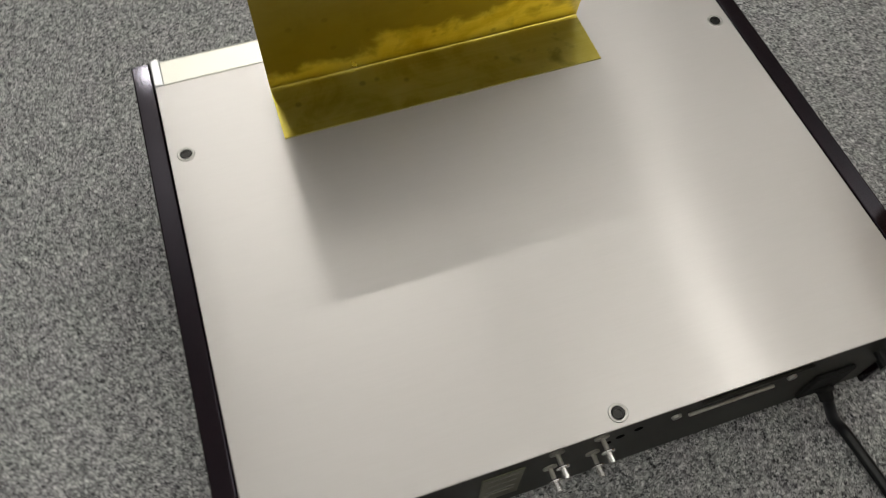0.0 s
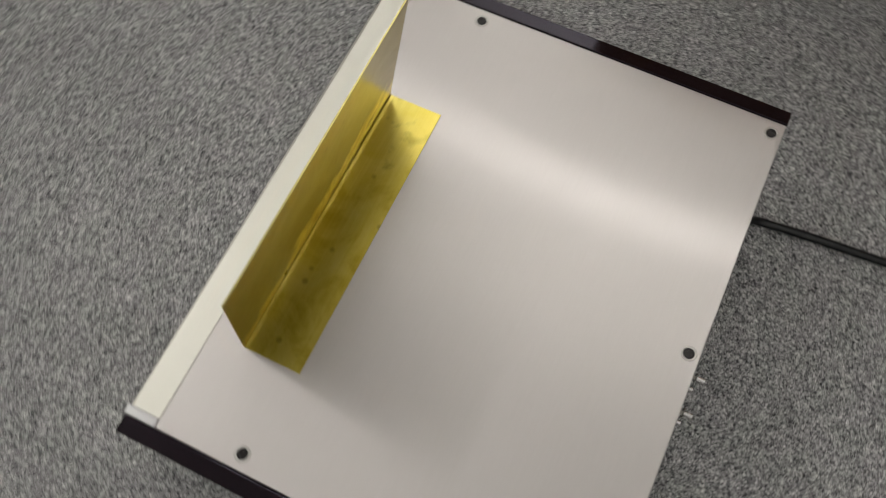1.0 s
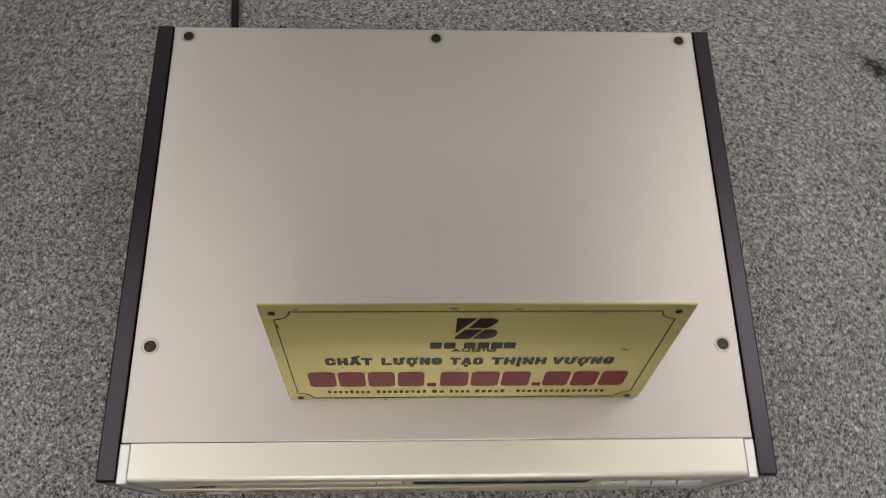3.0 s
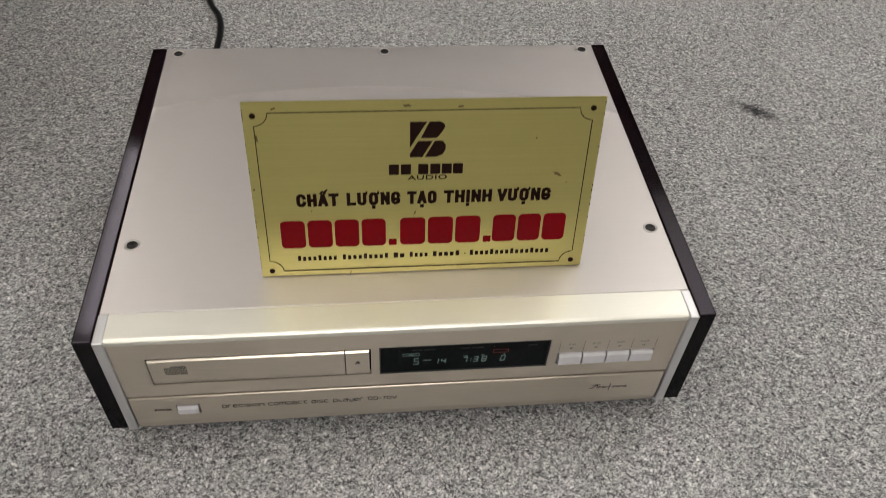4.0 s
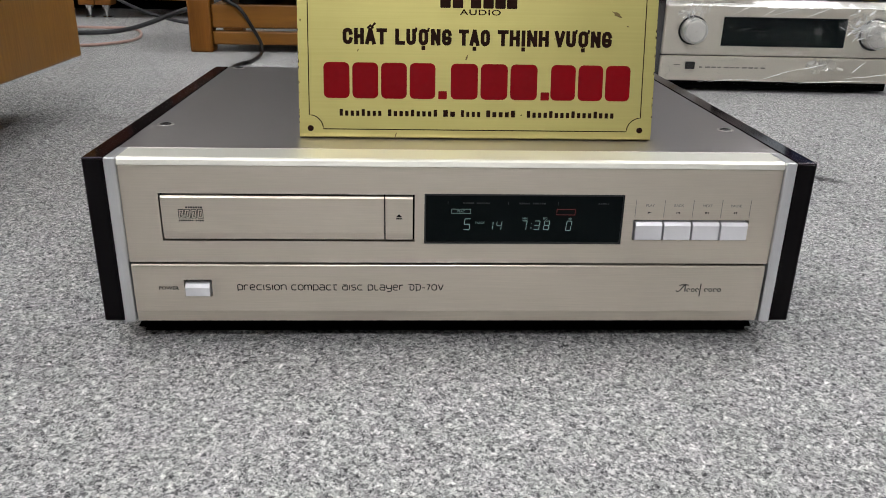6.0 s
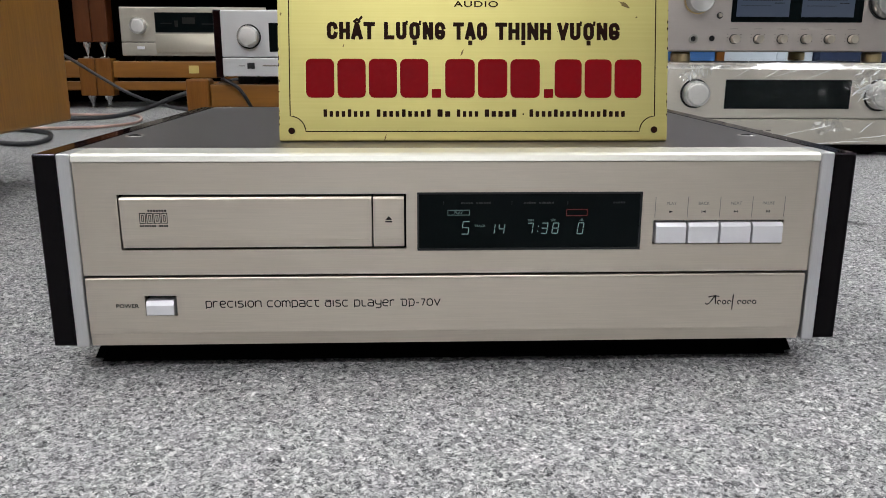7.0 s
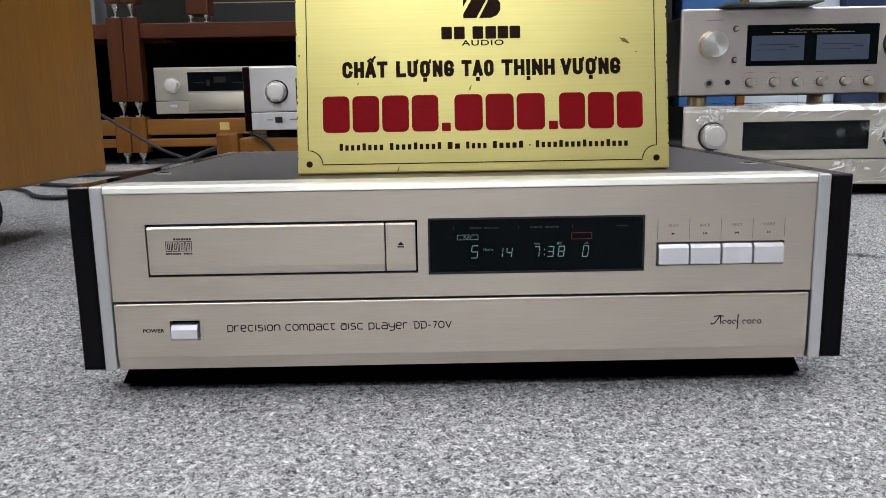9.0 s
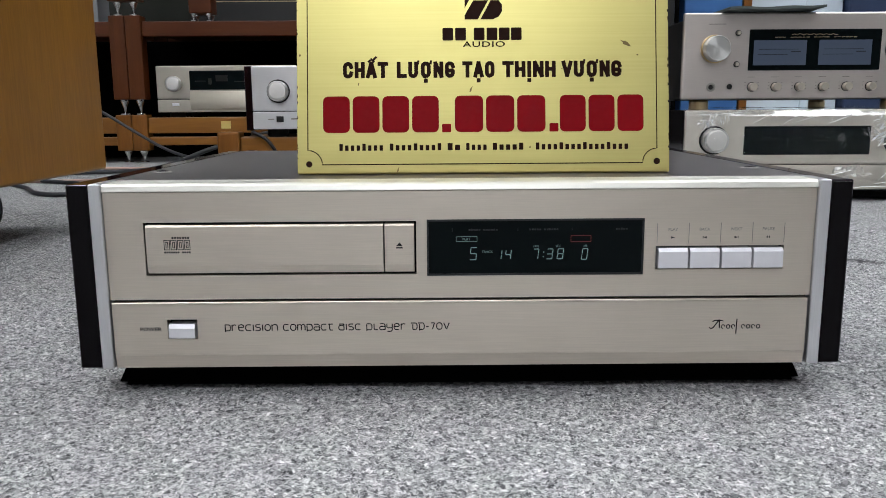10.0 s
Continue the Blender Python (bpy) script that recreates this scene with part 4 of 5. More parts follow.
# ---------- the brass sign ----------
SIGN_X0, SIGN_X1, SIGN_H = -0.1070, 0.1412, 0.1475
LEAN = math.degrees(math.atan2(0.0272, 0.1450))
sign = thing("brass_sign", "bent brass shop sign leaning back on the silver cover", "sign", pose(0, 0.0535, TOP + 0.0002))
SIGN_FACE = pose(0, 0, 0, -LEAN, 0, 0)  # face lies in x-z, looks to -y, leans back


def sign_sheet():
    """An L-shaped sheet: leaning face, small rounded bend, flat tongue to the rear; front and back metal."""
    t = 0.0011
    c, s = math.cos(radians(LEAN)), math.sin(radians(LEAN))
    line = [(SIGN_H * s, SIGN_H * c)]
    line += [(SIGN_H * s * k, SIGN_H * c * k) for k in (0.66, 0.33, 0.10)]
    line += [(0.0010, 0.0035), (0.0012, 0.0014), (0.0026, 0.0004), (0.0050, 0.0), (0.020, 0.0), (0.035, 0.0), (0.0502, 0.0)]
    off = []
    for i, (y, z) in enumerate(line):
        ay, az = line[max(i - 1, 0)]
        by, bz = line[min(i + 1, len(line) - 1)]
        dy, dz = by - ay, bz - az
        n = math.hypot(dy, dz)
        off.append((y - dz / n * t, z + dy / n * t))
    bm = bmesh.new()
    xs = [SIGN_X0 + (SIGN_X1 - SIGN_X0) * k / 12 for k in range(13)]
    front = [[bm.verts.new((x, y, z)) for x in xs] for y, z in line]
    back = [[bm.verts.new((x, y, z)) for x in xs] for y, z in off]
    for i in range(len(line) - 1):
        for k in range(12):
            f = bm.faces.new((front[i][k], front[i + 1][k], front[i + 1][k + 1], front[i][k + 1]))
            g = bm.faces.new((back[i][k], back[i][k + 1], back[i + 1][k + 1], back[i + 1][k]))
            g.material_index = 1
        for k in (0, 12):
            bm.faces.new((front[i][k], back[i][k], back[i + 1][k], front[i + 1][k]))
    for i in (0, len(line) - 1):
        for k in range(12):
            bm.faces.new((front[i][k], front[i][k + 1], back[i][k + 1], back[i][k]))
    ob = part("sheet", bm, M_BRASS, sign, "bent brass sheet with tarnished back")
    ob.data.materials.append(M_BRASS_BACK)
    return ob


sign_sheet()


def sign_part(name, bm, mat, label=""):
    ob = part(name, bm, mat, sign, label)
    ob.matrix_basis = SIGN_FACE
    return ob


# border line with hollow corners, holes
U0, U1, V0, V1, R = -0.1000, 0.1330, 0.0068, 0.1395, 0.0096
outline = []
for cx, cz, a0 in ((U0, V0, 0), (U0, V1, -90), (U1, V1, 180), (U1, V0, 90)):
    for k in range(9):
        a = radians(a0 + 90 * k / 8)
        outline.append((cx + R * math.cos(a), cz + R * math.sin(a)))
bm = bmesh.new()
wl = 0.00032
n = len(outline)
inner, outer = [], []
for i, (x, z) in enumerate(outline):
    ax, az = outline[i - 1]
    bx, bz = outline[(i + 1) % n]
    dx, dz = bx - ax, bz - az
    L = math.hypot(dx, dz)
    inner.append(bm.verts.new((x + dz / L * wl, -0.00022, z - dx / L * wl)))
    outer.append(bm.verts.new((x - dz / L * wl, -0.00022, z + dx / L * wl)))
for i in range(n):
    bm.faces.new((inner[i], inner[(i + 1) % n], outer[(i + 1) % n], outer[i]))
back = bmesh.ops.extrude_face_region(bm, geom=list(bm.faces))
for v in back["geom"]:
    if isinstance(v, bmesh.types.BMVert):
        v.co.y = 0.0001
sign_part("border_line", bm, M_INK, "thin dark border line")
for hx, hz in ((-0.1002, 0.1375), (0.1326, 0.1390), (-0.0992, 0.0072), (0.1328, 0.0078)):
    sign_part("screw_hole", turned(bmesh.new(), [(0, 0.0004), (0.0021, 0.0004), (0.0021, -0.0002), (0, -0.0002)], 16, pose(hx, 0, hz) @ FRONT), M_INK)


def poly_print(bm, pts, y0=-0.00025, y1=0.0001):
    va = [bm.verts.new((x, y0, z)) for x, z in pts]
    vb = [bm.verts.new((x, y1, z)) for x, z in pts]
    bm.faces.new(va)
    for i in range(len(va)):
        bm.faces.new((va[i], vb[i], vb[(i + 1) % len(va)], va[(i + 1) % len(va)]))


def rounded(x0, x1, z0, z1, r):
    pts = []
    for cx, cz, a0 in ((x1 - r, z1 - r, 0), (x0 + r, z1 - r, 90), (x0 + r, z0 + r, 180), (x1 - r, z0 + r, 270)):
        for k in range(4):
            a = radians(a0 + 30 * k)
            pts.append((cx + r * math.cos(a), cz + r * math.sin(a)))
    return pts


# emblem: two slanting halves with a gap
bm = bmesh.new()
poly_print(bm, [(0.0052, 0.1310), (0.0170, 0.1310), (0.0120, 0.1227), (0.0088, 0.1172), (0.0052, 0.1108)])
poly_print(bm, [(0.0186, 0.1310), (0.0262, 0.1310), (0.0288, 0.1293), (0.0296, 0.1269), (0.0276, 0.1232), (0.0240, 0.1183), (0.0128, 0.1183)])
poly_print(bm, [(0.0110, 0.1161), (0.0210, 0.1161), (0.0140, 0.1034), (0.0052, 0.1034), (0.0052, 0.1062)])
poly_print(bm, [(0.0226, 0.1161), (0.0280, 0.1161), (0.0302, 0.1133), (0.0302, 0.1087), (0.0280, 0.1052), (0.0240, 0.1034), (0.0158, 0.1034)])
sign_part("emblem", bm, M_INK, "dark slanted emblem")
for starts in ((-0.0097, -0.0012), (0.0112, 0.0198, 0.0280, 0.0360)):
    bm = bmesh.new()
    for x0 in starts:
        poly_print(bm, rounded(x0, x0 + 0.0072, 0.0894, 0.0978, 0.0008))
    sign_part("name_bar", bm, M_INK, "dark bars of a printed name")
lettering("subtitle", "AUDIO", M_INK, sign, 0.0179, 0.0850, -0.0001, 0.0038, 0.0280, strike=0.00010, spacing=1.1, label="small dark subtitle", turn=SIGN_FACE)
# slogan in bold condensed capitals, drawn stroke by stroke
ROUND_O = [(0.35, 0), (0.65, 0), (0.9, 0.08), (1, 0.24), (1, 0.76), (0.9, 0.92), (0.65, 1), (0.35, 1), (0.1, 0.92), (0, 0.76), (0, 0.24), (0.1, 0.08), (0.35, 0)]
CAPITALS = {}
CAPITALS["C"] = [ROUND_O[4:12] + ROUND_O[0:4]]
CAPITALS["G"] = [ROUND_O[4:12] + ROUND_O[0:4] + [(1, 0.42), (0.55, 0.42)]]
CAPITALS["O"] = [ROUND_O]
CAPITALS["U"] = [[(0, 1), (0, 0.24), (0.1, 0.08), (0.35, 0), (0.65, 0), (0.9, 0.08), (1, 0.24), (1, 1)]]
CAPITALS["H"] = [[(0, 0), (0, 1)], [(1, 0), (1, 1)], [(0, 0.5), (1, 0.5)]]
CAPITALS["A"] = [[(-0.05, 0), (0.46, 1.0)], [(1.05, 0), (0.54, 1.0)], [(0.2, 0.26), (0.8, 0.26)]]
CAPITALS["T"] = [[(-0.05, 1), (1.05, 1)], [(0.5, 0), (0.5, 1)]]
CAPITALS["L"] = [[(0, 1), (0, 0)], [(0, 0), (1, 0)]]
CAPITALS["N"] = [[(0, 0), (0, 1)], [(0.04, 1), (0.96, 0)], [(1, 0), (1, 1)]]
CAPITALS["I"] = [[(0.5, 0), (0.5, 1)]]
CAPITALS["V"] = [[(-0.05, 1), (0.47, 0)], [(1.05, 1), (0.53, 0)]]
MARKS = {
    "hat": [[(0.12, 1.20), (0.5, 1.36)], [(0.5, 1.36), (0.88, 1.20)]],
    "acute": [[(0.92, 1.36), (1.20, 1.52)]],
    "horn": [[(1.0, 0.98), (1.30, 1.02)], [(1.30, 1.02), (1.36, 1.18)]],
    "dot": [[(0.5, -0.405), (0.5, -0.385)]],
}


def bold_stroke(bm, pts, w, y):
    """A thick line with square, overlapping ends."""
    for n_, ((xa, za), (xb, zb)) in enumerate(zip(pts, pts[1:])):
        L = math.hypot(xb - xa, zb - za)
        ux, uz = (xb - xa) / L, (zb - za) / L
        e0 = w * (0.5 if n_ == 0 else 0.22)
        e1 = w * (0.5 if n_ == len(pts) - 2 else 0.22)
        xa, za, xb, zb = xa - ux * e0, za - uz * e0, xb + ux * e1, zb + uz * e1
        nx, nz = -uz * w / 2, ux * w / 2
        poly_print(bm, [(xa + nx, za + nz), (xa - nx, za - nz), (xb - nx, zb - nz), (xb + nx, zb + nz)], y - 0.000006 * n_)


LETTER_W, LETTER_H, PEN = 0.0067, 0.0108, 0.00260
for x0, stretch, word in (
    (-0.0763, 1.01, (("C",), ("H",), ("A", "hat", "acute"), ("T",))),
    (-0.0404, 0.99, (("L",), ("U", "horn"), ("O", "horn", "dot"), ("N",), ("G",))),
    (0.0036, 0.96, (("T",), ("A", "dot"), ("O",))),
    (0.0304, 1.06, (("T",), ("H",), ("I", "dot"), ("N",), ("H",))),
    (0.0700, 1.02, (("V",), ("U", "horn"), ("O", "horn", "dot"), ("N",), ("G",))),
):
    for letter, *marks in word:
        wide = 0.0030 if letter == "I" else LETTER_W * stretch
        bm = bmesh.new()
        for depth_, line in enumerate(CAPITALS[letter]):
            bold_stroke(bm, [(x0 + PEN / 2 + a * (wide - PEN), 0.0645 + PEN / 2 + b * (LETTER_H - PEN)) for a, b in line], PEN, -0.00022 - 0.00002 * depth_)
        for mark in marks:
            for depth_, line in enumerate(MARKS[mark]):
                thick = PEN if mark == "dot" else PEN * 0.55
                bold_stroke(bm, [(x0 + PEN / 2 + a * (wide - PEN), 0.0645 + PEN / 2 + b * (LETTER_H - PEN)) for a, b in line], thick, -0.00030 - 0.00002 * depth_)
        sign_part("slogan_letter", bm, M_INK, "dark bold slogan letter")
        x0 += wide + (0.0018 if "horn" in marks else 0.0010)
# the number, as plain red bars of its size
for x0, pitch, count in ((-0.0898, 0.0198, 4), (-0.0018, 0.0208, 3), (0.0682, 0.0193, 3)):
    for k in range(count):
        bm = bmesh.new()
        poly_print(bm, rounded(x0 + k * pitch, x0 + k * pitch + pitch - 0.0019, 0.0280, 0.0524, 0.0034))
        sign_part("number_bar", bm, M_RED, "plain dark red bar")
for x0 in (-0.0104, 0.0613):
    bm = bmesh.new()
    poly_print(bm, rounded(x0, x0 + 0.0060, 0.0280, 0.0336, 0.0006))
    sign_part("number_bar", bm, M_RED, "plain dark red bar")
# the contact line, word by word as short bars
for x0, x1, count in ((-0.0798, -0.0492, 8), (-0.0462, -0.0103, 9), (-0.0076, 0.0022, 2), (0.0048, 0.0200, 4), (0.0226, 0.0445, 5), (0.0468, 0.0495, 1), (0.0513, 0.1145, 16)):
    bm = bmesh.new()
    step = (x1 - x0) / count
    for k in range(count):
        top = 0.0181 if count == 1 else (0.0207 if k % 4 == 0 else 0.0196)
        low = 0.0173 if count == 1 else 0.0160
        poly_print(bm, rounded(x0 + k * step + 0.0008, x0 + (k + 1) * step - 0.0008, low, top, 0.0003))
    sign_part("contact_bar", bm, M_INK)
# scuffs and nicks on the face
bm = bmesh.new()
for cx, cz, a, b_, ang in ((0.1128, 0.0868, 0.0034, 0.0012, -30), (0.0946, 0.1164, 0.0006, 0.0006, 0), (0.0400, 0.1420, 0.0022, 0.0008, 5), (0.0030, 0.1432, 0.0028, 0.0010, 0), (-0.0860, 0.1425, 0.0020, 0.0007, 20), (-0.0990, 0.1205, 0.0008, 0.0030, 10), (-0.1050, 0.0800, 0.0006, 0.0010, 0), (0.0090, 0.0565, 0.0005, 0.0022, -25), (-0.0400, 0.0030, 0.0004, 0.0020, -20), (0.1205, 0.0790, 0.0006, 0.0005, 0), (-0.0660, 0.0605, 0.0004, 0.0010, -20), (0.0700, 0.0700, 0.0004, 0.0004, 0)):
    ca, sa = math.cos(radians(ang)), math.sin(radians(ang))
    pts = []
    for k in range(10):
        w = 1 + 0.3 * math.sin(k * 2.7 + cx * 900)
        u, v = a * w * math.cos(k * 0.628), b_ * w * math.sin(k * 0.628)
        pts.append((cx + u * ca - v * sa, cz + u * sa + v * ca))
    poly_print(bm, pts, -0.00008, 0.0001)
sign_part("scuffs", bm, plain("worn_spot", (0.16, 0.11, 0.03), 0.6, 0.3, vary=0.2, scale=300), "brown worn spots")
# dark nicks along both side edges
rng = random.Random(5)
bm = bmesh.new()
for ex in (SIGN_X0, SIGN_X1):
    for k in range(26):
        zc = rng.uniform(0.01, SIGN_H - 0.004)
        w, hh = rng.uniform(0.0002, 0.0007), rng.uniform(0.0005, 0.0030)
        x0, x1 = (ex, ex + w) if ex < 0 else (ex - w, ex)
        poly_print(bm, [(x0, zc), (x1, zc + hh * 0.3), (x1, zc + hh * 0.7), (x0, zc + hh)], -0.00006, 0.0001)
sign_part("edge_nicks", bm, M_INK)


# ---------- amplifiers and stands behind ----------
def knob(parent, x, z, y_face, r, depth, mat=None, name="knob", collar=True, plain_cap=False):
    k = part(name, turned(bmesh.new(), [(0, 0.0), (r, 0.0), (r, depth * 0.88), (r * 0.94, depth), (r * 0.90, depth), (r * 0.88, depth - 0.0006), (0, depth - 0.0006)], 36, Matrix()), mat or M_KNOB, parent, "turned metal knob")
    k.matrix_basis = pose(x, y_face, z) @ FRONT
    if plain_cap:
        part("cap", turned(bmesh.new(), [(0, depth - 0.0004), (r * 0.86, depth - 0.0004), (r * 0.84, depth + 0.0010), (r * 0.70, depth + 0.0016), (0, depth + 0.0020)], 36, Matrix()), M_CAPS_SATIN, k, "plain satin cap", True)
    if collar:
        part("collar", turned(bmesh.new(), [(r * 1.02, 0.0003), (r * 1.16, 0.0003), (r * 1.16, 0.0016), (r * 1.02, 0.0018)], 36, Matrix()), M_BLACK, k)
    return k


def bars(parent, rects, y, mat=None, name="print_bars"):
    return part(name, flat_bars(rects, y, 0.0003), mat or M_PRINT_PALE, parent)


def amp_feet(parent, xs, ys, h, mat, r=0.026):
    for fx in xs:
        for fy in ys:
            part("foot", turned(bmesh.new(), [(0, 0), (r * 0.9, 0), (r, h * 0.2), (r, h), (0, h)], 20, pose(fx, fy, 0)), mat, parent)


# wrapped champagne amplifier on the carpet
wrapped = thing("wrapped_amplifier", "champagne amplifier wrapped in clear film on the carpet", "amplifier", pose(0.447, 1.020, 0, 0, 0, -2.0))
W = 0.465
slab("body", M_BLACK, wrapped, 0.012, W - 0.012, 0.010, 0.40, 0.024, 0.169, 0.002)
for sx in (0.0, W - 0.0125):
    slab("side_panel", M_ROSE, wrapped, sx, sx + 0.0125, 0.004, 0.40, 0.022, 0.171, 0.002, "dark wooden side panel")
slab("upper_face", M_AMP_GOLD, wrapped, 0.0, W, 0.0, 0.010, 0.0694, 0.1705, 0.003, "pale champagne front panel")
slab("lower_face", M_AMP_GOLD, wrapped, 0.0, W, 0.0, 0.010, 0.0215, 0.0680, 0.002, "pale champagne lower flap")
slab("base_plate", M_GAP_SHADE, wrapped, 0.02, W - 0.02, 0.012, 0.39, 0.006, 0.0235)
amp_feet(wrapped, (0.06, W - 0.06), (0.06, 0.34), 0.021, M_RUBBER)
win = slab("window", M_WINDOW, wrapped, 0.110, 0.343, -0.0015, 0.002, 0.0873, 0.1405, 0.001, "dark meter window")
bars(win, [(0.122, 0.202, 0.1145, 0.1157), (0.237, 0.297, 0.1130, 0.1142)], -0.0016, M_PRINT)
knob(wrapped, 0.0535, 0.115, -0.0002, 0.0230, 0.022, plain_cap=True)
knob(wrapped, W - 0.0680, 0.113, -0.0002, 0.0255, 0.022, plain_cap=True)
slab("power_key", M_BLACK, wrapped, 0.048, 0.0655, -0.004, 0.001, 0.0435, 0.0570, 0.001)
bars(wrapped, [(0.026, 0.038, 0.0505, 0.0520)] + [(0.075 + 0.0118 * k, 0.075 + 0.0118 * k + (0.009 if k % 3 else 0.006), 0.0460, 0.0485) for k in range(11)], -0.0002)

# crumpled stretch film round it
def film_sheet():
    bm = bmesh.new()
    nx, nz = 60, 26
    grid = []
    for k in range(nz + 1):
        row = []
        for i in range(nx + 1):
            x = -0.006 + (W + 0.012) * i / nx
            z = 0.019 + 0.156 * k / nz
            d = noise.noise(Vector((x * 16, 3.1, z * 16))) * 0.006 + noise.noise(Vector((x * 45, 7.7, z * 60))) * 0.003
            row.append(bm.verts.new((x, -0.031 + d + 0.018 * max(0, abs(z - 0.10) / 0.085 - 0.55), z)))
        grid.append(row)
    for k in range(nz):
        for i in range(nx):
            bm.faces.new((grid[k][i], grid[k][i + 1], grid[k + 1][i + 1], grid[k + 1][i]))
    # over the top
    top = []
    for j in range(9):
        y = -0.02 + 0.42 * j / 8
        top.append([bm.verts.new((-0.006 + (W + 0.012) * i / nx, y, 0.1745 + noise.noise(Vector((i * 0.5, j * 0.9, 2))) * 0.003)) for i in range(nx + 1)])
    for a, b in zip([grid[-1]] + top, top):
        for i in range(nx):
            bm.faces.new((a[i], a[i + 1], b[i + 1], b[i]))
    return bm

film = part("stretch_film", film_sheet(), M_FILM, None, "", True)
film.matrix_basis = pose(0.447, 1.020, 0, 0, 0, -2.0)
film.visible_shadow = False
tagged(film, "clear crinkled stretch film wrapped round the amplifier", "plastic film")
# glints on the bunched twist and creases of film, as opaque white slivers
rng = random.Random(11)
bm = bmesh.new()


def glint_sliver(cx, cz, length, ang, width, y):
    cz -= 0.005
    ca, sa = math.cos(ang), math.sin(ang)
    pts = []
    for k in range(6):
        u = length * (k / 5 - 0.5)
        v = width * math.sin(math.pi * k / 5) + rng.uniform(-1, 1) * width * 0.35
        pts.append((u, v))
    up = [bm.verts.new((cx + u * ca - v * sa, y + abs(v) * 1.6 + rng.uniform(-0.001, 0.002), cz + u * sa + v * ca)) for u, v in pts]
    lo = [bm.verts.new((cx + u * ca + v * 0.4 * sa, y - abs(v) * 1.2, cz + u * sa - v * 0.4 * ca)) for u, v in pts]
    for k in range(5):
        bm.faces.new((up[k], up[k + 1], lo[k + 1], lo[k]))


def glint_ribbon(cx, cz, length, ang, width, y, wander=0.25):
    """A thin wavering white ribbon, drawn as the glint along a fold."""
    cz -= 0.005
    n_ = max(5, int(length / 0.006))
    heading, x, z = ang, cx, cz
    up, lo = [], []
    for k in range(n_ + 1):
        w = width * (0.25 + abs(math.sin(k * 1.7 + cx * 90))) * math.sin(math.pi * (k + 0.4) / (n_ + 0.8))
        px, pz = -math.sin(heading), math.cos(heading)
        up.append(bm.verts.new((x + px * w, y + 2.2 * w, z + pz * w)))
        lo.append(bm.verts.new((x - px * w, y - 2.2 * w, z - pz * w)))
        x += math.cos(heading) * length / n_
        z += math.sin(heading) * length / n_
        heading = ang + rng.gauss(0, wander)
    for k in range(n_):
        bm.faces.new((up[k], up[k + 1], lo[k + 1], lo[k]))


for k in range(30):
    glint_sliver(rng.gauss(0.348, 0.016), rng.gauss(0.133, 0.012), rng.uniform(0.004, 0.018), rng.gauss(0.5, 1.0), rng.uniform(0.0003, 0.0014), -0.040)
# the twist: fan of white glints on folds running into the bunch
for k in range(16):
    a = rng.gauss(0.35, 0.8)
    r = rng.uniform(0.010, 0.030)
    glint_ribbon(0.352 - r * math.cos(a), 0.134 - r * math.sin(a), rng.uniform(0.02, 0.05), a, rng.uniform(0.0003, 0.0007), -0.039, 0.25)
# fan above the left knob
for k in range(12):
    glint_ribbon(0.030 + 0.0035 * k, 0.150 + rng.uniform(-0.004, 0.004), rng.uniform(0.014, 0.026), 1.45 + rng.gauss(0, 0.12), rng.uniform(0.0002, 0.00045), -0.038, 0.08)
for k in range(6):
    glint_sliver(rng.gauss(0.030, 0.008), rng.gauss(0.147, 0.006), rng.uniform(0.008, 0.018), rng.uniform(0, 6.28), rng.uniform(0.0006, 0.0014), -0.038)
# glints on long folds across the front
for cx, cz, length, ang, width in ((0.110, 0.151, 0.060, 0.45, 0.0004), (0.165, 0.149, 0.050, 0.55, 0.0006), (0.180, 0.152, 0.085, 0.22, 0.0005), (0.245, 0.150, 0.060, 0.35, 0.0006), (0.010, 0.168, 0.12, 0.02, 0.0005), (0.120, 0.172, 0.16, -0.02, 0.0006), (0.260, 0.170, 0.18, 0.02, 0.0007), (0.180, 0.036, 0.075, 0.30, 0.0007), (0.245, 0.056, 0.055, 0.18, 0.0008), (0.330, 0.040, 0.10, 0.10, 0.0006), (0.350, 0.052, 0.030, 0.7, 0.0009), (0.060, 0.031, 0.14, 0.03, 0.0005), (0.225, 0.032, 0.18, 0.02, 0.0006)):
    glint_ribbon(cx, cz, length, ang, width * 0.7, -0.037, 0.07)
part("film_glints", bm, M_FILM_GLINT, film, "white ribbons drawn as glints on creases of film")



def crumple(x0, x1, z0, z1, y, depth, nx, nz, seed):
    """A bunch of film: many small flat facets at odd angles, fading to a ragged outline."""
    rnd = random.Random(seed)
    bm = bmesh.new()
    grid = []
    for k in range(nz + 1):
        row = []
        for i in range(nx + 1):
            u, v = i / nx, k / nz
            row.append(bm.verts.new((x0 + (x1 - x0) * (u + rnd.uniform(-0.45, 0.45) / nx), y + rnd.uniform(-depth, depth), z0 + (z1 - z0) * (v + rnd.uniform(-0.45, 0.45) / nz))))
        grid.append(row)
    for k in range(nz):
        for i in range(nx):
            u, v = (i + 0.5) / nx * 2 - 1, (k + 0.5) / nz * 2 - 1
            if u * u + v * v > rnd.uniform(0.35, 1.1):
                continue
            a_, b_, c_, d_ = grid[k][i], grid[k][i + 1], grid[k + 1][i + 1], grid[k + 1][i]
            if rnd.random() < 0.5:
                bm.faces.new((a_, b_, c_))
                bm.faces.new((a_, c_, d_))
            else:
                bm.faces.new((a_, b_, d_))
                bm.faces.new((b_, c_, d_))
    return bm


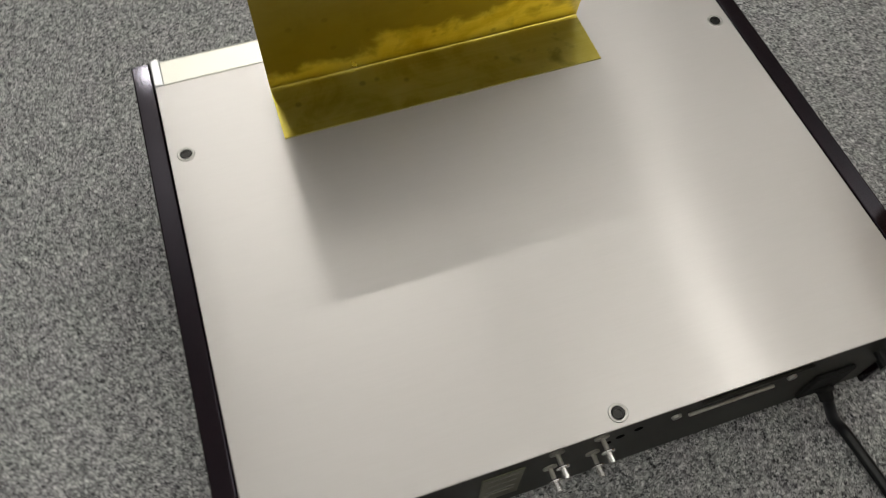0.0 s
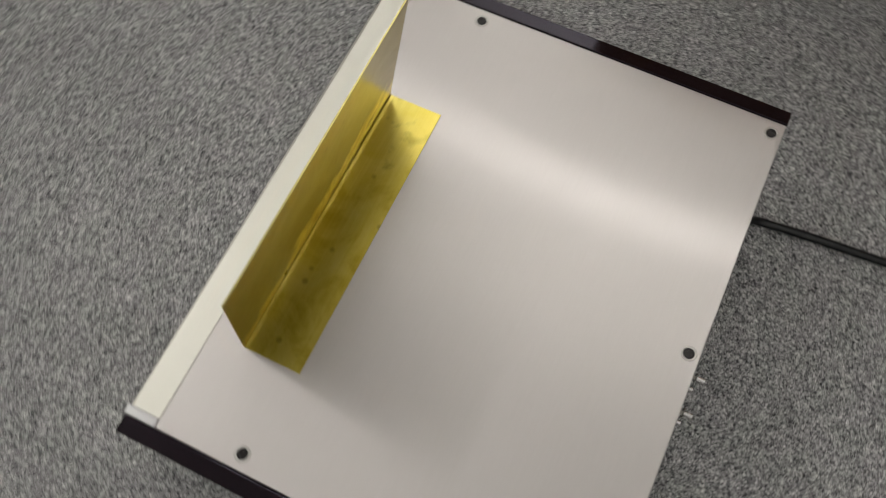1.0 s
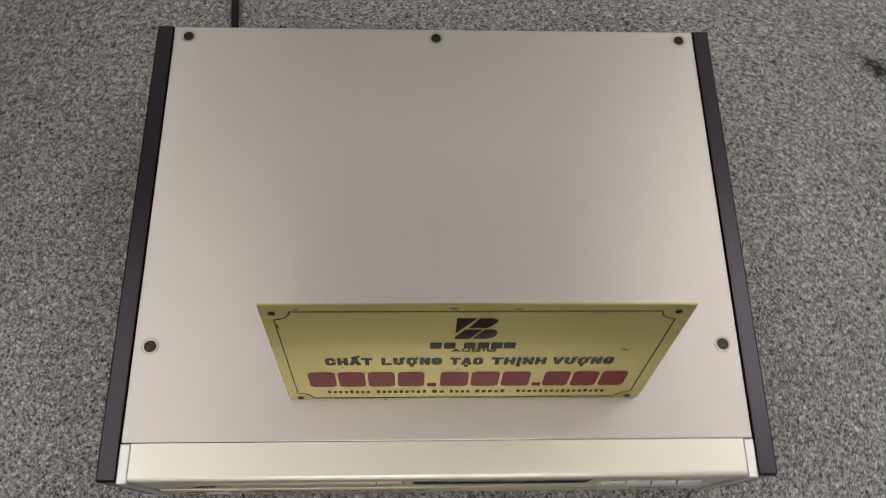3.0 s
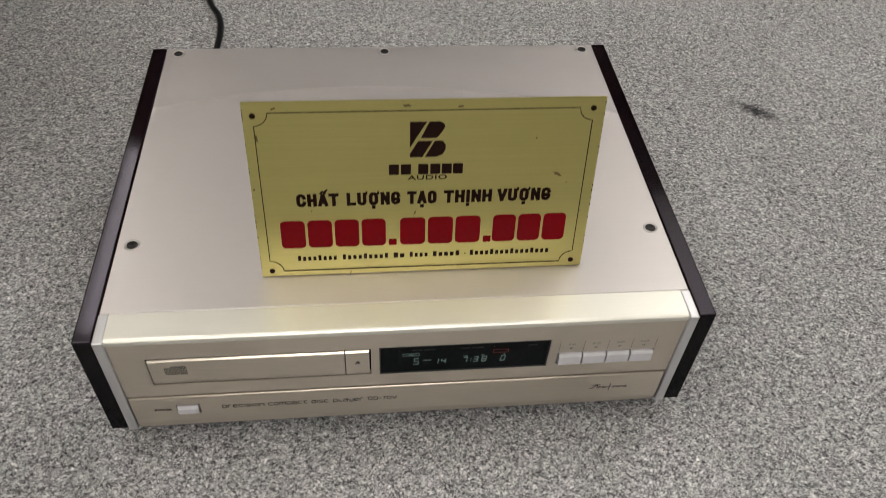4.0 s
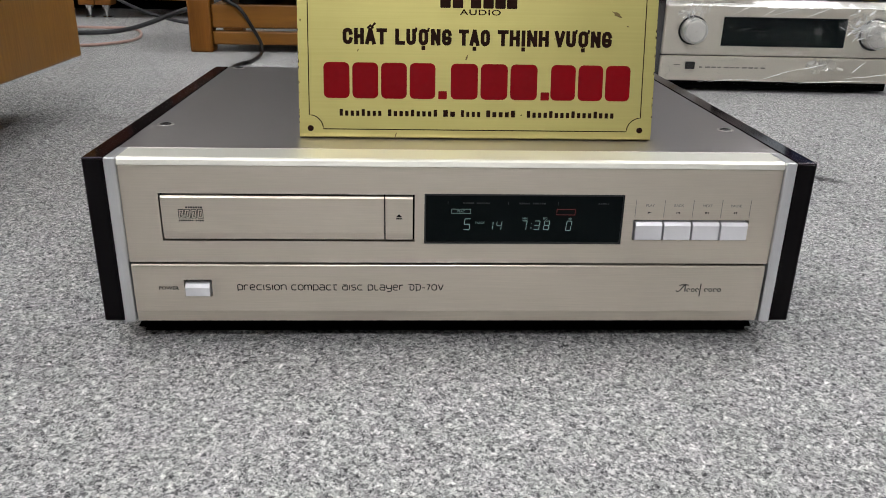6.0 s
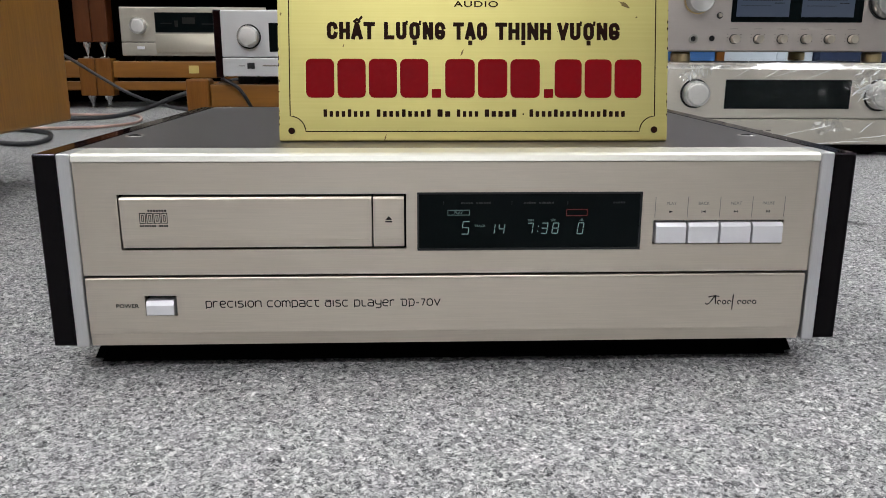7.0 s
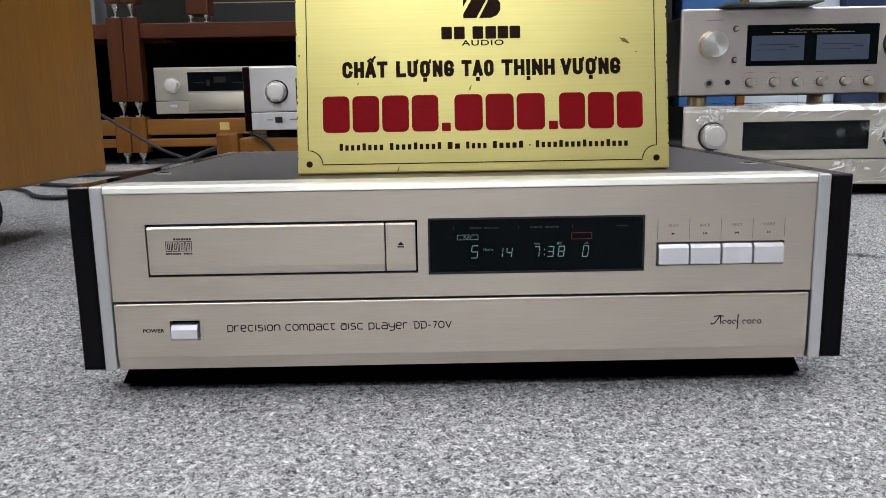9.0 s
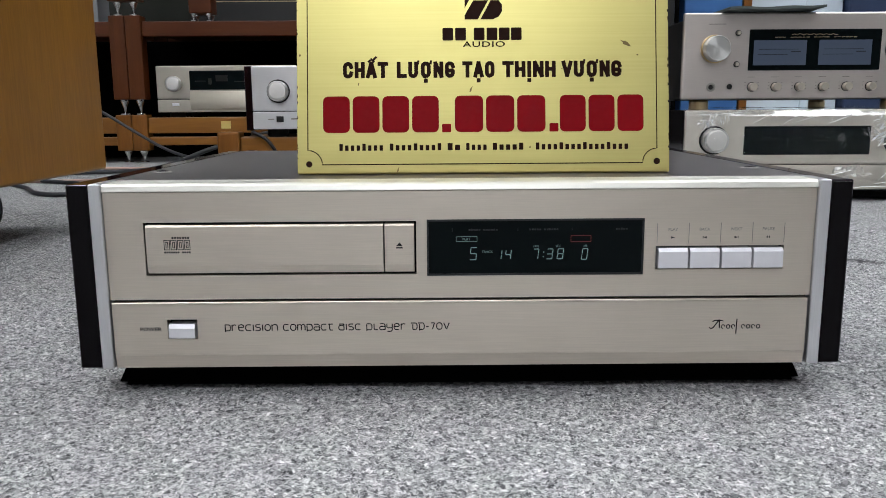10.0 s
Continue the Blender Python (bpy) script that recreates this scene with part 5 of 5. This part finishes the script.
for nm, args in (
    ("film_wad", (0.318, 0.452, 0.100, 0.166, -0.037, 0.0055, 30, 17, 3)),
    ("film_wad", (0.008, 0.066, 0.132, 0.166, -0.037, 0.0035, 14, 9, 5)),
    ("film_wad", (0.255, 0.330, 0.045, 0.072, -0.036, 0.0030, 12, 5, 8)),
):
    bunch = part(nm, crumple(*args), M_FILM_BUNCH, film, "shiny wad of film")
    bunch.visible_shadow = False
# the fold over the top front edge
bm = bmesh.new()
cols = 70
fold_rnd = random.Random(21)
rails = []
for y, z in ((-0.0125, 0.1595), (-0.0060, 0.1660), (0.0030, 0.1722)):
    rails.append([bm.verts.new((-0.004 + (W + 0.008) * i / cols, y + fold_rnd.uniform(-0.0004, 0.0004), z + fold_rnd.uniform(-0.0003, 0.0003))) for i in range(cols + 1)])
for lo_, hi_ in zip(rails, rails[1:]):
    for i in range(cols):
        bm.faces.new((lo_[i], lo_[i + 1], hi_[i + 1], hi_[i]))
part("film_fold", bm, M_FILM_BUNCH, film, "shiny fold of film along the top edge", True).visible_shadow = False

# silver amplifier with twin meters, standing on it
twin = thing("meter_amplifier", "warm silver amplifier with two blue meters stacked on another", "amplifier", pose(0.444, 1.045, 0.181))
LW, LH = 0.462, 0.162
slab("body", M_BLACK, twin, 0.008, LW - 0.008, 0.012, 0.40, 0.010, LH - 0.004, 0.004)
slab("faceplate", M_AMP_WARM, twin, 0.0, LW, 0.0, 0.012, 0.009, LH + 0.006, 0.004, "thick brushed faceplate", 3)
for fx in (0.045, LW - 0.045):
    for fy in (0.034, 0.34):
        part("foot", turned(bmesh.new(), [(0, 0), (0.0165, 0), (0.018, 0.002), (0.018, 0.016), (0.016, 0.0205), (0, 0.0205)], 24, pose(fx, fy, -0.0110)), M_GOLD, twin, "gold metal foot")
mwin = slab("meter_window", M_WINDOW, twin, 0.123, 0.371, -0.0014, 0.002, 0.0620, 0.1375, 0.002, "black meter window")
for a in (0.132, 0.254):
    slab("meter", M_METER, mwin, a, a + 0.099, -0.0019, -0.0013, 0.0718, 0.1175, 0.0003, "pale blue meter face")
    bars(mwin, [(a + 0.010, a + 0.084, 0.1005, 0.1013), (a + 0.008, a + 0.064, 0.091, 0.0918), (a + 0.070, a + 0.088, 0.0955, 0.097)], -0.0019, M_PRINT)
bm = bmesh.new()
stroke(bm, [(0.202 + 0.0045 * k, 0.1275 + 0.0022 * math.sin(k * 2.3) * (1.6 if k in (3, 11) else 0.7)) for k in range(20)], 0.0007, -0.0016)
part("maker_mark", bm, M_GOLD, mwin, "thin gold scribble of a mark")
bars(mwin, [(0.170 + 0.0074 * k, 0.1758 + 0.0074 * k, 0.1222, 0.1232) for k in range(21) if k not in (3, 9, 14)], -0.0014, M_GOLD)
knob(twin, 0.0590, 0.1020, -0.0002, 0.0235, 0.024, collar=False)
part("dial_ring", turned(bmesh.new(), [(0.0236, 0.0), (0.0262, 0.0), (0.0262, 0.004), (0.0245, 0.006), (0.0236, 0.004)], 40, pose(0.0590, -0.0002, 0.1020) @ FRONT), M_GOLD, twin, "gold ring round the volume knob", True)
knob(twin, LW - 0.0500, 0.1000, -0.0002, 0.0285, 0.026)
for k in range(6):
    knob(twin, 0.1322 + 0.0446 * k, 0.0322, -0.0002, 0.0076, 0.013, M_SMALL, "small_knob")
for bx, bz in ((0.102, 0.1310), (0.1015, 0.0740)):
    knob(twin, bx, bz, -0.0002, 0.0036, 0.006, M_SMALL, "push_button", False)
    part("button_ring", turned(bmesh.new(), [(0.0038, 0.0), (0.0056, 0.0), (0.0056, 0.0012), (0.0046, 0.0016), (0.0038, 0.0008)], 24, pose(bx, -0.0002, bz) @ FRONT), M_FRAME, twin, "dark ring round a button", True)
part("headphone_socket", turned(bmesh.new(), [(0.0045, 0.001), (0.0085, 0.001), (0.0085, 0.003), (0.006, 0.0035), (0.0045, 0.001)], 20, pose(0.0550, -0.0002, 0.0320) @ FRONT), M_STEM, twin)
part("socket_hole", turned(bmesh.new(), [(0, 0.0008), (0.0048, 0.0008), (0.0048, 0.0002), (0, 0.0002)], 16, pose(0.0550, -0.0002, 0.0320) @ FRONT), M_BLACK, twin)
part("record_socket", turned(bmesh.new(), [(0, 0.0006), (0.0042, 0.0006), (0.0052, 0.002), (0.0042, 0.003)], 16, pose(0.0900, -0.0002, 0.0330) @ FRONT), M_BLACK, twin)
bars(twin, [(0.047, 0.079, 0.1465, 0.1478)] + [(0.1237 + 0.0446 * k, 0.1377 + 0.0446 * k, 0.0500, 0.0508) for k in range(6)]
     + [(0.1322 + 0.0446 * k + 0.0125 * sx - 0.0012, 0.1322 + 0.0446 * k + 0.0125 * sx + 0.0012, z, z + 0.0008) for k in range(6) for sx in (-1, 1) for z in (0.028, 0.034, 0.040)], -0.0002)

# a limp board lying on top of it
bm = bmesh.new()
cols, rows_ = 14, 6
grid = [[bm.verts.new((0.072 + 0.176 * i / cols, -0.034 + 0.24 * k / rows_, 0.1695 + 0.0009 * (math.sin(i * 0.9 + k) + 1) * (1 if k == 0 else 0.3) + (0.007 * max(0.0, i / cols - 0.45) ** 1.5 if k < 2 else 0))) for i in range(cols + 1)] for k in range(rows_ + 1)]
for k in range(rows_):
    for i in range(cols):
        bm.faces.new((grid[k][i], grid[k][i + 1], grid[k + 1][i + 1], grid[k + 1][i]))
ret = bmesh.ops.extrude_face_region(bm, geom=list(bm.faces))
for v in ret["geom"]:
    if isinstance(v, bmesh.types.BMVert):
        v.co.z += 0.004
board = part("felt_mat", bm, M_DUSK, None)
board.matrix_basis = pose(0.444, 1.045, 0.181)
tagged(board, "limp grey-green felt mat lying on the amplifier", "mat")

# cartons and a wooden post behind the amplifiers
for nm, dims, mt, lb in (
    ("blue_carton", (0.70, 0.868, 1.90, 2.25, 0.0, 0.70), M_BLUE, "tall blue cardboard carton standing on the carpet"),
    ("pale_carton", (0.900, 1.065, 1.93, 2.30, 0.0, 0.66), M_PALE, "pale grey cardboard carton standing on the carpet"),
    ("blue_carton", (1.072, 1.185, 1.95, 2.30, 0.0, 0.72), M_PALE, "pale blue cardboard carton standing on the carpet"),
    ("navy_carton", (1.190, 1.60, 1.92, 2.30, 0.0, 0.75), M_NAVY, "large navy cardboard carton standing on the carpet"),
):
    ct = thing(nm, lb, "carton", None, "cartons")
    slab("carton_body", mt, ct, *dims, 0.004)
    slab("flap_tape", M_TAG, ct, (dims[0] + dims[1]) / 2 - 0.02, (dims[0] + dims[1]) / 2 + 0.02, dims[2] + 0.01, dims[3] - 0.01, dims[5], dims[5] + 0.0006)
post = part("wooden_post", box(bmesh.new(), 0.872, 0.896, 1.90, 1.93, 0, 1.1, 0.002), M_ORANGE_END)
tagged(post, "slim orange wooden post standing on the carpet", "post")
shelf = thing("slatted_crate", "dark slatted crate standing on the carpet", "crate")
for k in range(6):
    slab("slat", M_BLACK, shelf, 0.40 + 0.045 * k, 0.435 + 0.045 * k, 1.86, 1.88, 0.0, 0.75, 0.002)
slab("crate_back", M_GAP_SHADE, shelf, 0.40, 0.68, 1.885, 2.1, 0.0, 0.74)


# low orange wooden stand with a silver amplifier
stand = thing("low_stand", "low orange wooden stand with thick end posts", "stand", pose(-0.553, 1.464, 0))
SW = 0.62
for px in (0.0, SW - 0.054):
    for py in (0.0, 0.36):
        slab("post", M_ORANGE_END, stand, px, px + 0.054, py, py + 0.054, 0.0, 0.1235, 0.005, "orange wooden post")
for py in (0.008, 0.372):
    slab("upper_rail", M_ORANGE, stand, 0.0545, SW - 0.0545, py, py + 0.03, 0.0570, 0.1110, 0.003)
    slab("lower_rail", M_ORANGE, stand, 0.0545, SW - 0.0545, py, py + 0.03, 0.0180, 0.0490, 0.003)
slab("board", M_ORANGE, stand, 0.0545, SW - 0.0545, 0.0385, 0.3715, 0.092, 0.1105, 0.002)
silver = thing("silver_amplifier", "silver amplifier with one knob on a low wooden stand", "amplifier", pose(-0.462, 1.46, 0.1110))
SA, SH = 0.465, 0.1685
slab("body", M_BLACK, silver, 0.014, SA - 0.014, 0.012, 0.36, 0.020, SH - 0.004, 0.002)
for sx in (-0.017, SA):
    slab("side_panel", M_ROSE, silver, sx, sx + 0.017, 0.002, 0.36, 0.016, SH, 0.002, "dark wooden side panel")
slab("upper_face", M_AMP_SILV, silver, 0.0, SA, 0.0, 0.012, 0.0622, SH, 0.003, "brushed silver front panel")
slab("lower_face", M_AMP_SILV, silver, 0.0, SA, 0.0, 0.012, 0.0190, 0.0608, 0.002)
amp_feet(silver, (0.05, SA - 0.05), (0.05, 0.31), 0.020, M_RUBBER)
knob(silver, 0.0640, 0.1090, -0.0002, 0.0240, 0.020, plain_cap=True)
slab("power_key", M_BLACK, silver, 0.0570, 0.0740, -0.003, 0.001, 0.0360, 0.0500, 0.001)
bars(silver, [(0.037, 0.051, 0.042, 0.044), (0.092, 0.186, 0.042, 0.045)], -0.0002)
win = slab("window", M_WINDOW, silver, 0.110, 0.360, -0.001, 0.002, 0.075, 0.140, 0.001)


# equipment racks: paired posts on spikes
def spike(parent, x, y, z0, z1, r=0.0135):
    h = z1 - z0
    return part("spike", turned(bmesh.new(), [(0, 0), (r * 1.15, 0), (r * 1.15, h * 0.09), (r * 0.9, h * 0.13), (r * 0.16, h * 0.15), (r * 0.42, h * 0.5), (r, h * 0.9), (r, h), (0, h)], 16, pose(x, y, z0)), M_CHROME, parent, "turned chrome spike")


def rack(x0, x1, post_xs, lb):
    rk = thing("equipment_rack", lb, "rack", pose(0, 2.22, 0), "equipment racks")
    tiers = ((0.042, 0.1615, True), (0.212, 0.484, False), (0.530, 0.810, False))
    for px in post_xs:
        for py in (0.0, 0.42):
            for z0, z1, low in tiers:
                p = slab("post", M_RACK_POST if not low else M_ORANGE_END, rk, px, px + 0.052, py, py + 0.052, z0, z1, 0.003)
            for z0, z1 in ((0.0, 0.042), (0.1615, 0.212), (0.484, 0.530)):
                spike(rk, px + 0.026, py + 0.026, z0, z1)
    a, b = x0, x1
    for py in (0.010, 0.432):
        slab("rail", M_ORANGE, rk, a, b, py, py + 0.03, 0.0995, 0.152, 0.003, "orange wooden rail")
        slab("rail", M_ORANGE, rk, a, b, py, py + 0.03, 0.0595, 0.0877, 0.003, "orange wooden rail")
        slab("shelf_edge", M_RACK_RED, rk, a, b, py, py + 0.03, 0.417, 0.4655, 0.003, "red-brown shelf edge")
    # the near-black sheets are added as the shade deep inside the lower tiers
    slab("dark_back_sheet", M_GAP_SHADE, rk, a - 0.0555, b + 0.0525, 0.372, 0.380, 0.1515, 0.430)
    slab("dark_back_sheet", M_PANEL, rk, a - 0.0555, b + 0.0525, 0.372, 0.380, 0.4655, 0.810)
    slab("dark_back_sheet", M_GAP_SHADE, rk, a - 0.0555, b + 0.0525, 0.372, 0.380, 0.0, 0.1510)
    slab("shelf", M_ORANGE, rk, a, b, 0.041, 0.431, 0.124, 0.150, 0.002)
    slab("shelf", M_RACK_RED, rk, a, b, 0.041, 0.431, 0.434, 0.464, 0.002)
    return rk


rack_r = rack(-0.9940, -0.16, (-1.0465, -0.160), "red-brown wooden rack on chrome spikes, holding an amplifier")
rack(-1.95, -1.1005, (-1.1000, -2.002), "red-brown wooden rack on chrome spikes beside its twin")
slab("shelf_tag", M_TAG, rack_r, -0.749, -0.717, 0.0085, 0.0098, 0.1140, 0.1390)
racked = thing("racked_amplifier", "pale champagne amplifier with a dark window on the rack shelf", "amplifier", pose(-0.962, 2.24, 0.1505))
RA, RH = 0.470, 0.172
slab("body", M_BLACK, racked, 0.010, RA - 0.010, 0.012, 0.34, 0.018, RH - 0.004, 0.002)
# faces in the champagne copy that has the shade in its colour
slab("upper_face", M_AMP_SHADED, racked, 0.0, RA, 0.0, 0.012, 0.062, RH, 0.003, "pale champagne front panel")
slab("lower_face", M_AMP_SHADED, racked, 0.0, RA, 0.0, 0.012, 0.0190, 0.0605, 0.002, "pale champagne lower flap")
part("door_flap", prism_x(bmesh.new(), [(0.0005, 0.0270)] + [(-0.0090 * math.sin(math.pi * (k + 0.5) / 13) ** 0.7, 0.0270 + 0.0610 * k / 12) for k in range(13)] + [(0.0005, 0.0880)], 0.112, RA - 0.02), M_AMP_DOOR, racked, "curved lower door", True)
amp_feet(racked, (0.05, RA - 0.05), (0.05, 0.29), 0.0188, M_RUBBER)
win = slab("window", M_WINDOW, racked, 0.112, 0.340, -0.001, 0.002, 0.0925, 0.1555, 0.001, "dark meter window")
bars(win, [(0.130, 0.165, 0.120, 0.1225), (0.175, 0.186, 0.110, 0.130), (0.200, 0.240, 0.120, 0.140), (0.262, 0.300, 0.118, 0.121)], -0.0012, M_PRINT)
knob(racked, 0.0600, 0.1130, -0.0002, 0.0250, 0.020, plain_cap=True, collar=False)
slab("power_key", M_BUTTON, racked, 0.050, 0.073, -0.004, 0.001, 0.0395, 0.0490, 0.001)
# dark deck on the next shelf, and a small wooden block on pointed feet
deck = thing("black_deck", "black audio deck with a thin gold line on the rack", "audio deck", pose(-0.90, 2.26, 0.4645))
slab("body", M_BLACK, deck, 0.0, 0.43, 0.20, 0.32, 0.0, 0.24, 0.003)
slab("gold_line", M_GOLD, deck, 0.03, 0.40, 0.1985, 0.2005, 0.09, 0.093)
blk = thing("wooden_block", "small red-brown block on three chrome points", "isolation block", pose(-0.835, 2.225, 0.4658))
slab("block", M_RACK_RED, blk, 0.0, 0.075, 0.0, 0.07, 0.024, 0.12, 0.004)
for fx in (0.012, 0.063):
    for fy in (0.012, 0.058):
        spike(blk, fx, fy, 0.0, 0.024, 0.008)
slab("pale_box", plain("grey_carton", (0.20, 0.21, 0.22), 0.7, vary=0.06, scale=12), None, -1.24, -1.155, 2.28, 2.38, 0.4645, 0.60, 0.003)
tagged(bpy.data.objects["pale_box"], "small grey carton on the rack shelf", "carton")
panel = slab("acoustic_panel", M_PANEL, None, -1.4, -0.2, 3.34, 3.40, 0.0, 1.4, 0.004)
tagged(panel, "dark grey-green acoustic panel standing against the wall", "panel")


# honey-coloured speaker on castors
speaker = thing("floor_speaker", "honey wood veneer speaker cabinet standing on black castors", "speaker")
SX, SY0, SY1 = -0.528, 0.15, 0.757
slab("cabinet", M_SPEAKER, speaker, SX - 0.46, SX, SY0, SY1, 0.0890, 0.60, 0.004, "honey wood veneer cabinet", 3)
for cx in (SX - 0.38, SX - 0.165):
    for cy in (SY0 + 0.07, SY1 - 0.07):
        castor = part("castor", box(bmesh.new(), cx - 0.022, cx + 0.022, cy - 0.022, cy + 0.022, 0.081, 0.0888, 0.002), M_BLACK, speaker, "black swivel castor")
        for s in (-1, 1):
            part("fork", box(bmesh.new(), cx + s * 0.015 - 0.002, cx + s * 0.015 + 0.002, cy - 0.010, cy + 0.030, 0.026, 0.081, 0.001), M_BLACK, castor)
        part("wheel", turned(bmesh.new(), [(0, -0.010), (0.030, -0.010), (0.034, -0.006), (0.034, 0.006), (0.030, 0.010), (0, 0.010)], 28, pose(cx, cy + 0.016, 0.0342) @ pose(0, 0, 0, 0, 90, 0)), M_RUBBER, castor)

# cables on the carpet
def lay_cable(name, pts, radius, mat, label):
    tagged(part(name, tube_along(bmesh.new(), pts, radius, 8), mat, None, smooth=True), label, "cable")


lay_cable("hanging_cable", [(-1.22, 2.17, 0.230), (-1.103, 2.16, 0.163), (-1.028, 2.15, 0.118), (-0.939, 2.14, 0.066), (-0.880, 2.12, 0.042), (-0.810, 2.08, 0.026), (-0.70, 2.03, 0.010), (-0.52, 1.99, 0.006), (-0.3, 2.02, 0.006)], 0.0052, M_CABLE_GREY, "thick grey cable hanging from the rack to the carpet")
lay_cable("speaker_cable", [(-1.30, 1.60, 0.0075), (-1.06, 1.72, 0.0075), (-0.925, 1.760, 0.0075), (-0.840, 1.735, 0.0130), (-0.770, 1.715, 0.0260), (-0.708, 1.700, 0.0450), (-0.662, 1.700, 0.0630), (-0.617, 1.700, 0.0780), (-0.560, 1.700, 0.0900), (-0.500, 1.700, 0.1100), (-0.440, 1.690, 0.1165)], 0.0060, M_CABLE_GREY, "dark grey cable running over the carpet to the stand")
lay_cable("copper_cable", [(-1.20, 1.47, 0.005), (-0.94, 1.505, 0.005), (-0.831, 1.523, 0.005), (-0.790, 1.552, 0.005), (-0.757, 1.600, 0.005), (-0.744, 1.650, 0.005), (-0.755, 1.740, 0.005), (-0.796, 1.853, 0.005), (-0.851, 1.915, 0.005), (-0.92, 1.915, 0.005), (-1.06, 1.93, 0.005)], 0.0038, M_CABLE_PINK, "pale copper-coloured speaker cable on the carpet")
lay_cable("floor_lead", [(-1.40, 1.70, 0.006), (-1.10, 1.47, 0.006), (-0.961, 1.333, 0.006), (-0.878, 1.212, 0.006), (-0.824, 1.172, 0.006), (-0.794, 1.176, 0.006), (-0.786, 1.215, 0.006), (-0.805, 1.30, 0.006), (-0.88, 1.42, 0.006), (-1.12, 1.56, 0.006)], 0.0050, M_CABLE_GREY, "dark grey lead looped on the carpet")

for ob in list(bpy.data.objects):
    if ob.name.split(".")[0] in ("edge_nicks", "scuffs", "contact_bar", "name_bar", "film_glints", "print_bars", "key_rules", "disc_emblem", "maker_mark", "window_print", "rating_print"):
        tagged(ob, kind="stuff")
